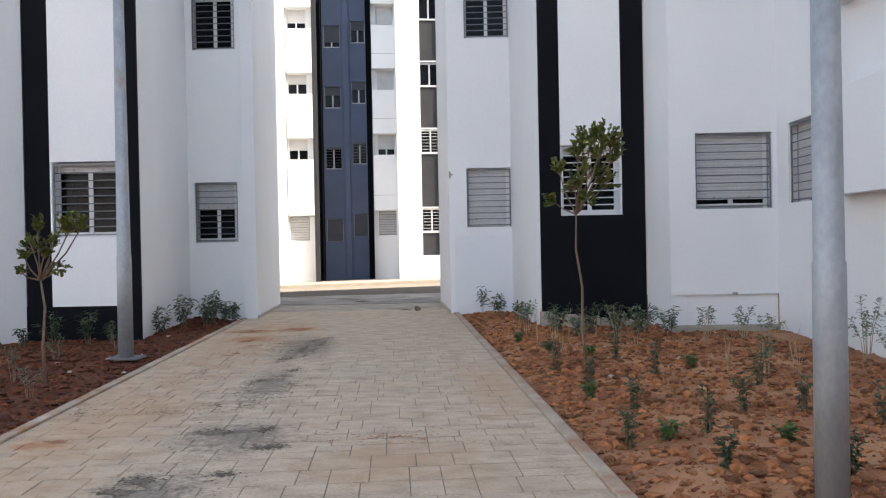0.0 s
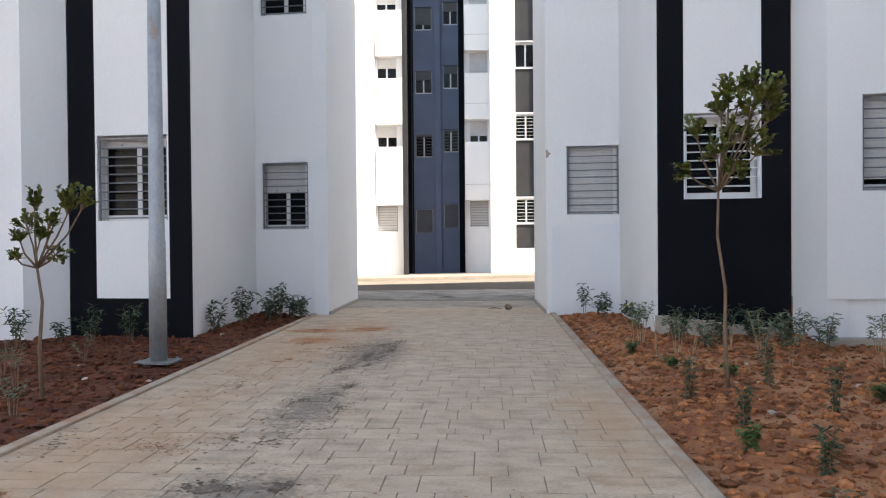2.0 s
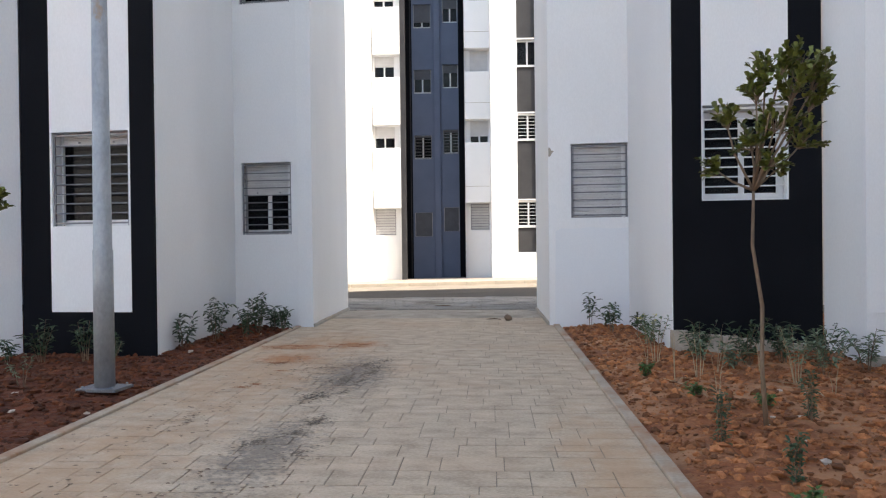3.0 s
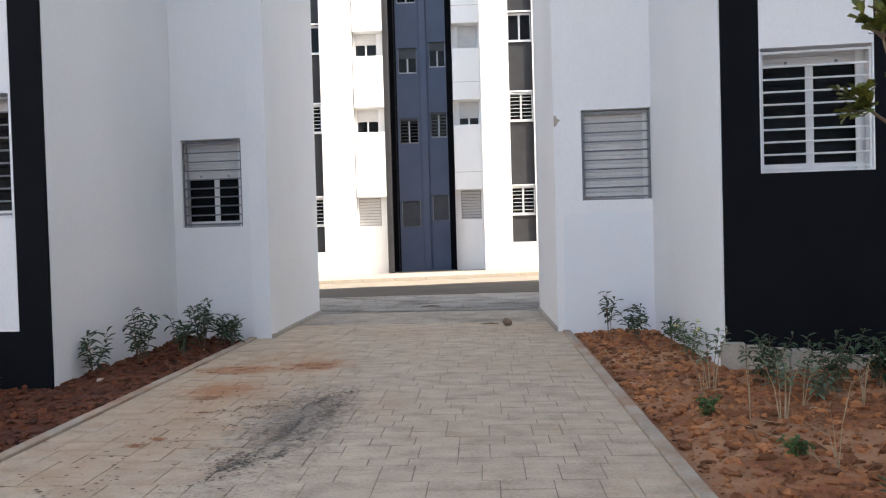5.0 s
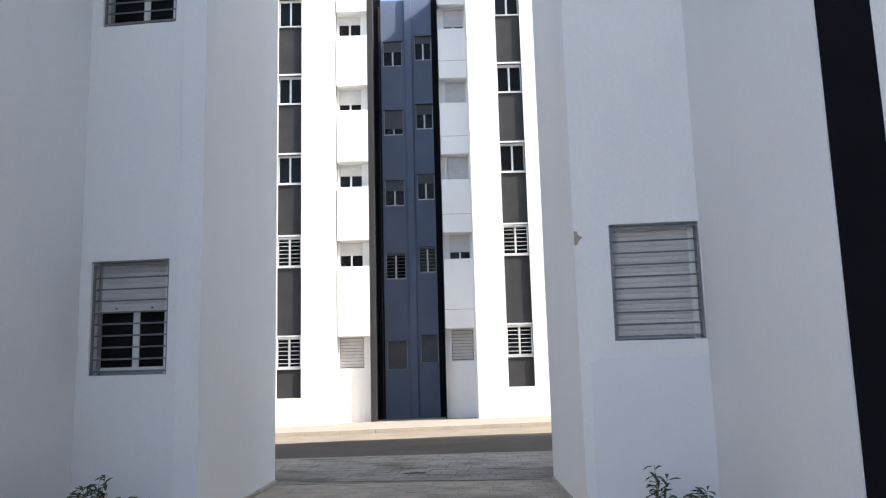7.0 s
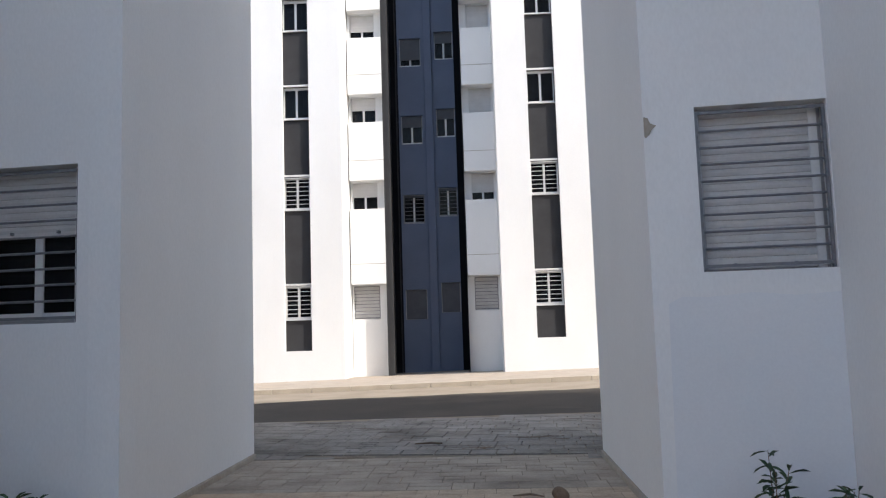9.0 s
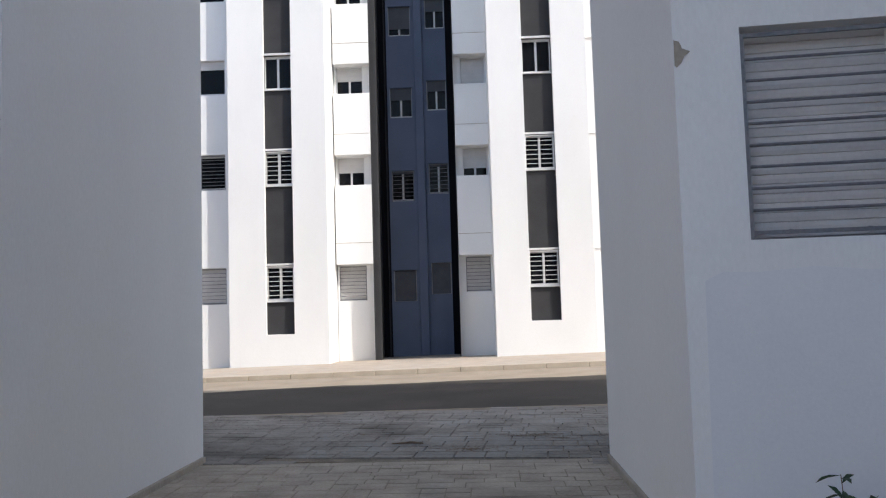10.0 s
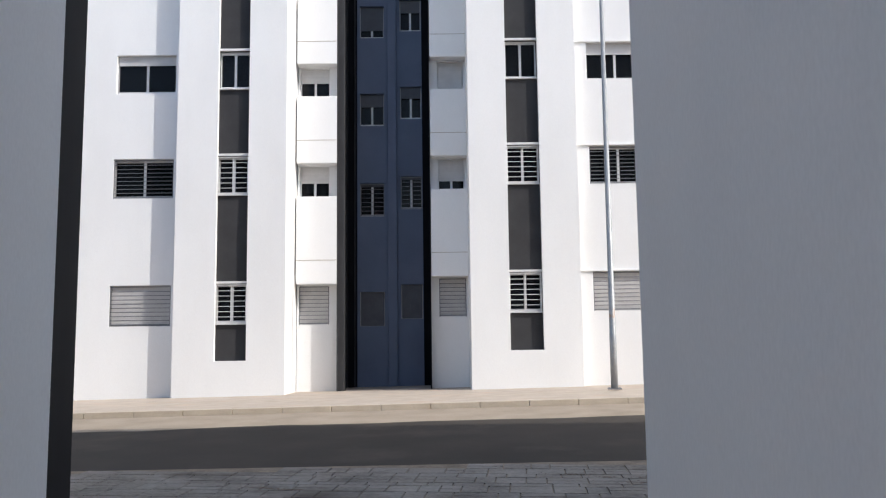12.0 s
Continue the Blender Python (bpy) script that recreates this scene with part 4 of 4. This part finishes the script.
# ---- spills, dirt and small stones on the path ----
def crumbs(name, spots, mat, label, category, size=0.012):
    """Flat flakes and crumbs lying loosely round spots (x, y, rx, ry, count) on the path."""
    vs, fs = [], []
    for x, y, rx, ry, n in spots:
        hearts = [(x + rx * rnd(-1, 1), y + ry * rnd(-1, 1), rnd(0.1, 0.4)) for h in range(max(1, n // 110))] if n > 200 else [(x, y, 1.0)]
        for k in range(n):
            hx, hy, w = hearts[int(len(hearts) * random.random() ** 1.7)]
            a, r = rnd(0, 6.28), abs(random.gauss(0, 0.5)) * w
            px, py = hx + rx * r * 1.3 * math.cos(a), hy + ry * r * math.sin(a)
            s = size * rnd(0.4, 1.6)
            m = random.randint(5, 7)
            i0 = len(vs)
            t0 = rnd(0, 6.28)
            for j in range(m):
                b = t0 + 6.283 * j / m
                q = s * rnd(0.6, 1.2)
                vs.append((px + q * 1.3 * math.cos(b), py + q * math.sin(b), 0.0045))
            vs.append((px, py, 0.0045 + s * 0.2))
            for j in range(m):
                fs.append((i0 + j, i0 + (j + 1) % m, i0 + m))
    me = bpy.data.meshes.new(name)
    me.from_pydata(vs, [], fs)
    me.materials.append(mat)
    return tagged(new(name, me), label, category, kind="stuff")


crumbs("red_dirt", [(-2.2, 13.8, 0.3, 0.2, 900), (-2.9, 13.6, 0.45, 0.22, 700), (-2.6, 12.0, 0.4, 0.3, 350), (-1.9, 7.2, 0.6, 0.3, 190), (-2.33, 6.2, 0.12, 0.06, 190), (0.2, 6.2, 0.7, 0.3, 190), (-2.7, 11.0, 0.5, 0.5, 300)], REDDIRT, "scattered crumbs of red earth on the path", "dirt", 0.007)
crumbs("dark_grit", [(-1.45, 11.4, 0.3, 1.2, 1500), (-0.95, 6.2, 0.42, 0.4, 800), (-1.1, 5.0, 0.3, 0.35, 500), (-1.15, 8.4, 0.45, 1.2, 500), (-0.3, 20.7, 0.8, 0.25, 900), (0.4, 22.3, 0.8, 0.25, 900), (-3.0, 21.6, 0.5, 0.12, 300)], DARKSTAIN, "dark cement spill and grit on the path", "grit", 0.0085)
crumbs("gravel", [(-1.0, 9.0, 2.0, 5.0, 460), (-2.3, 9.5, 0.7, 2.5, 200), (-1.5, 20.3, 2.5, 1.2, 260)], BARK, "small dark crumbs over the path", "grit", 0.011)
bm = bmesh.new()
bmesh.ops.create_icosphere(bm, subdivisions=3, radius=0.07)
for v in bm.verts:
    v.co *= 1 + 0.35 * noise.noise(v.co * 12)
    v.co.z *= 0.85
rock = link("rock", bm, BARK, matrix=pose(-0.23, 17.25, 0.05))
tagged(rock, "fist-sized brown stone lying on the path", "stone")
bm = bmesh.new()
tube(bm, [(0, 0, 0.012), (0.14, 0.03, 0.02), (0.26, -0.02, 0.012)], [0.006, 0.012, 0.006], 6)
tagged(link("twig", bm, BARK, matrix=pose(-0.62, 17.35, 0.0)), "dry dark twig on the stamped path", "twig")
bm = bmesh.new()
tube(bm, [(0, 0, 0.012), (0.2, 0.05, 0.016), (0.34, 0.02, 0.012)], [0.006, 0.014, 0.006], 6)
tagged(link("twig", bm, BARK, matrix=pose(-2.0, 20.2, 0.0)), "dry dark twig on the stamped path", "twig")

# brown chipped mark on the corner of the right building, and a repainted patch below its window
bm = bmesh.new()
rim = [(0.515, 2.935), (0.545, 2.925), (0.56, 2.885), (0.605, 2.865), (0.572, 2.84), (0.552, 2.80), (0.525, 2.775), (0.515, 2.79)]
front = bm.faces.new([bm.verts.new((x, 16.495, z)) for x, z in rim])
for v in bmesh.ops.extrude_face_region(bm, geom=[front])["geom"]:
    if isinstance(v, bmesh.types.BMVert):
        v.co.y = 16.4995
bmesh.ops.recalc_face_normals(bm, faces=bm.faces)
part("chipped_patch", bm, FOOTING, right_house, "chipped brownish mark on the corner")
bm = bmesh.new()
rim = [(0.60, -0.05), (1.796, -0.05), (1.796, 1.60), (1.5, 1.585), (1.2, 1.615), (0.9, 1.59), (0.72, 1.60), (0.62, 1.55)]
front = bm.faces.new([bm.verts.new((x, 16.4975, z)) for x, z in rim])
for v in bmesh.ops.extrude_face_region(bm, geom=[front])["geom"]:
    if isinstance(v, bmesh.types.BMVert):
        v.co.y = 16.4998
bmesh.ops.recalc_face_normals(bm, faces=bm.faces)
part("repainted_patch", bm, TOUCHUP, right_house, "repainted patch of slightly cooler white")

# ---- paving slabs ----
SHAPES = {}


def slab(parent, w, l, m):
    key = (round(w, 3), round(l, 3))
    if key not in SHAPES:
        bm = bmesh.new()
        g, c = 0.0013, 0.003
        lo = [bm.verts.new((x, y, -0.012)) for x, y in ((g, g), (w - g, g), (w - g, l - g), (g, l - g))]
        hi = [bm.verts.new((x, y, 0.0)) for x, y in ((g + c, g + c), (w - g - c, g + c), (w - g - c, l - g - c), (g + c, l - g - c))]
        bm.faces.new(hi)
        for i in range(4):
            j = (i + 1) % 4
            bm.faces.new((lo[i], lo[j], hi[j], hi[i]))
        ob = part("slab", bm, PAVER, parent, "", m)
        SHAPES[key] = ob
        return ob
    return reuse(SHAPES[key], parent, m)


def layout(x0, x1, y0, y1, seed):
    """Ashlar courses: rows of uneven depth, cut into slabs of a few standard widths."""
    rg = random.Random(seed)
    out = []
    y = y0
    while y < y1 - 0.05:
        d = min(rg.choice((0.15, 0.2, 0.3, 0.3)), y1 - y)
        x = x0
        while x < x1 - 0.01:
            w = rg.choice((0.2, 0.25, 0.3, 0.4))
            if x1 - x - w < 0.15:
                w = x1 - x
            if d > 0.26 and rg.random() < 0.45:
                out.append((x, y, w, d / 2))
                out.append((x, y + d / 2, w, d / 2))
            else:
                out.append((x, y, w, d))
            x += w
        y += d
    return out


def joined_slabs(name, cells, m, mat, g=0.0013):
    vs, fs = [], []
    for x, y, w, l in cells:
        c, h = 0.002, rnd(-0.0015, 0.0015)
        k = len(vs)
        vs += [(x + g, y + g, -0.012), (x + w - g, y + g, -0.012), (x + w - g, y + l - g, -0.012), (x + g, y + l - g, -0.012),
               (x + g + c, y + g + c, h), (x + w - g - c, y + g + c, h), (x + w - g - c, y + l - g - c, h), (x + g + c, y + l - g - c, h)]
        fs += [(k + 4, k + 5, k + 6, k + 7)] + [(k + i, k + (i + 1) % 4, k + 4 + (i + 1) % 4, k + 4 + i) for i in range(4)]
    me = bpy.data.meshes.new(name)
    me.from_pydata(vs, [], fs)
    me.materials.append(mat)
    ob = new(name, me)
    ob.matrix_basis = m
    return ob


cells = layout(-HALF, HALF, -8.0, 13.1, 4)
near_cells = [c for c in cells if -1.8 <= c[1] < 6.0][:300]
chosen = set(near_cells)
for low, high, mat, text in ((-99, 11.3, PAVER, "dusty beige stamped slabs"), (11.3, 99, PAVER_SHADED, "stamped slabs coloured darker for the shade between the walls")):
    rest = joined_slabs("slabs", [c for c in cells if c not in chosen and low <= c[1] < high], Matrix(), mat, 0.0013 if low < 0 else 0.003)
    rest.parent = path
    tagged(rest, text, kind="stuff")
for x, y, w, l in near_cells:
    slab(path, w, l, Matrix.Translation((x, y, rnd(-0.0015, 0.0015))))
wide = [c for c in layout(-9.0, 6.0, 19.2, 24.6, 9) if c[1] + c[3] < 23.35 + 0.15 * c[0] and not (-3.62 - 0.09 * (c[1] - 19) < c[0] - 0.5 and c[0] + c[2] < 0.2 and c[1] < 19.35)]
ap = joined_slabs("slabs", wide, Matrix.Translation((0, 0, 0.002)), PAVER_SHADED_DIRTY, 0.006)
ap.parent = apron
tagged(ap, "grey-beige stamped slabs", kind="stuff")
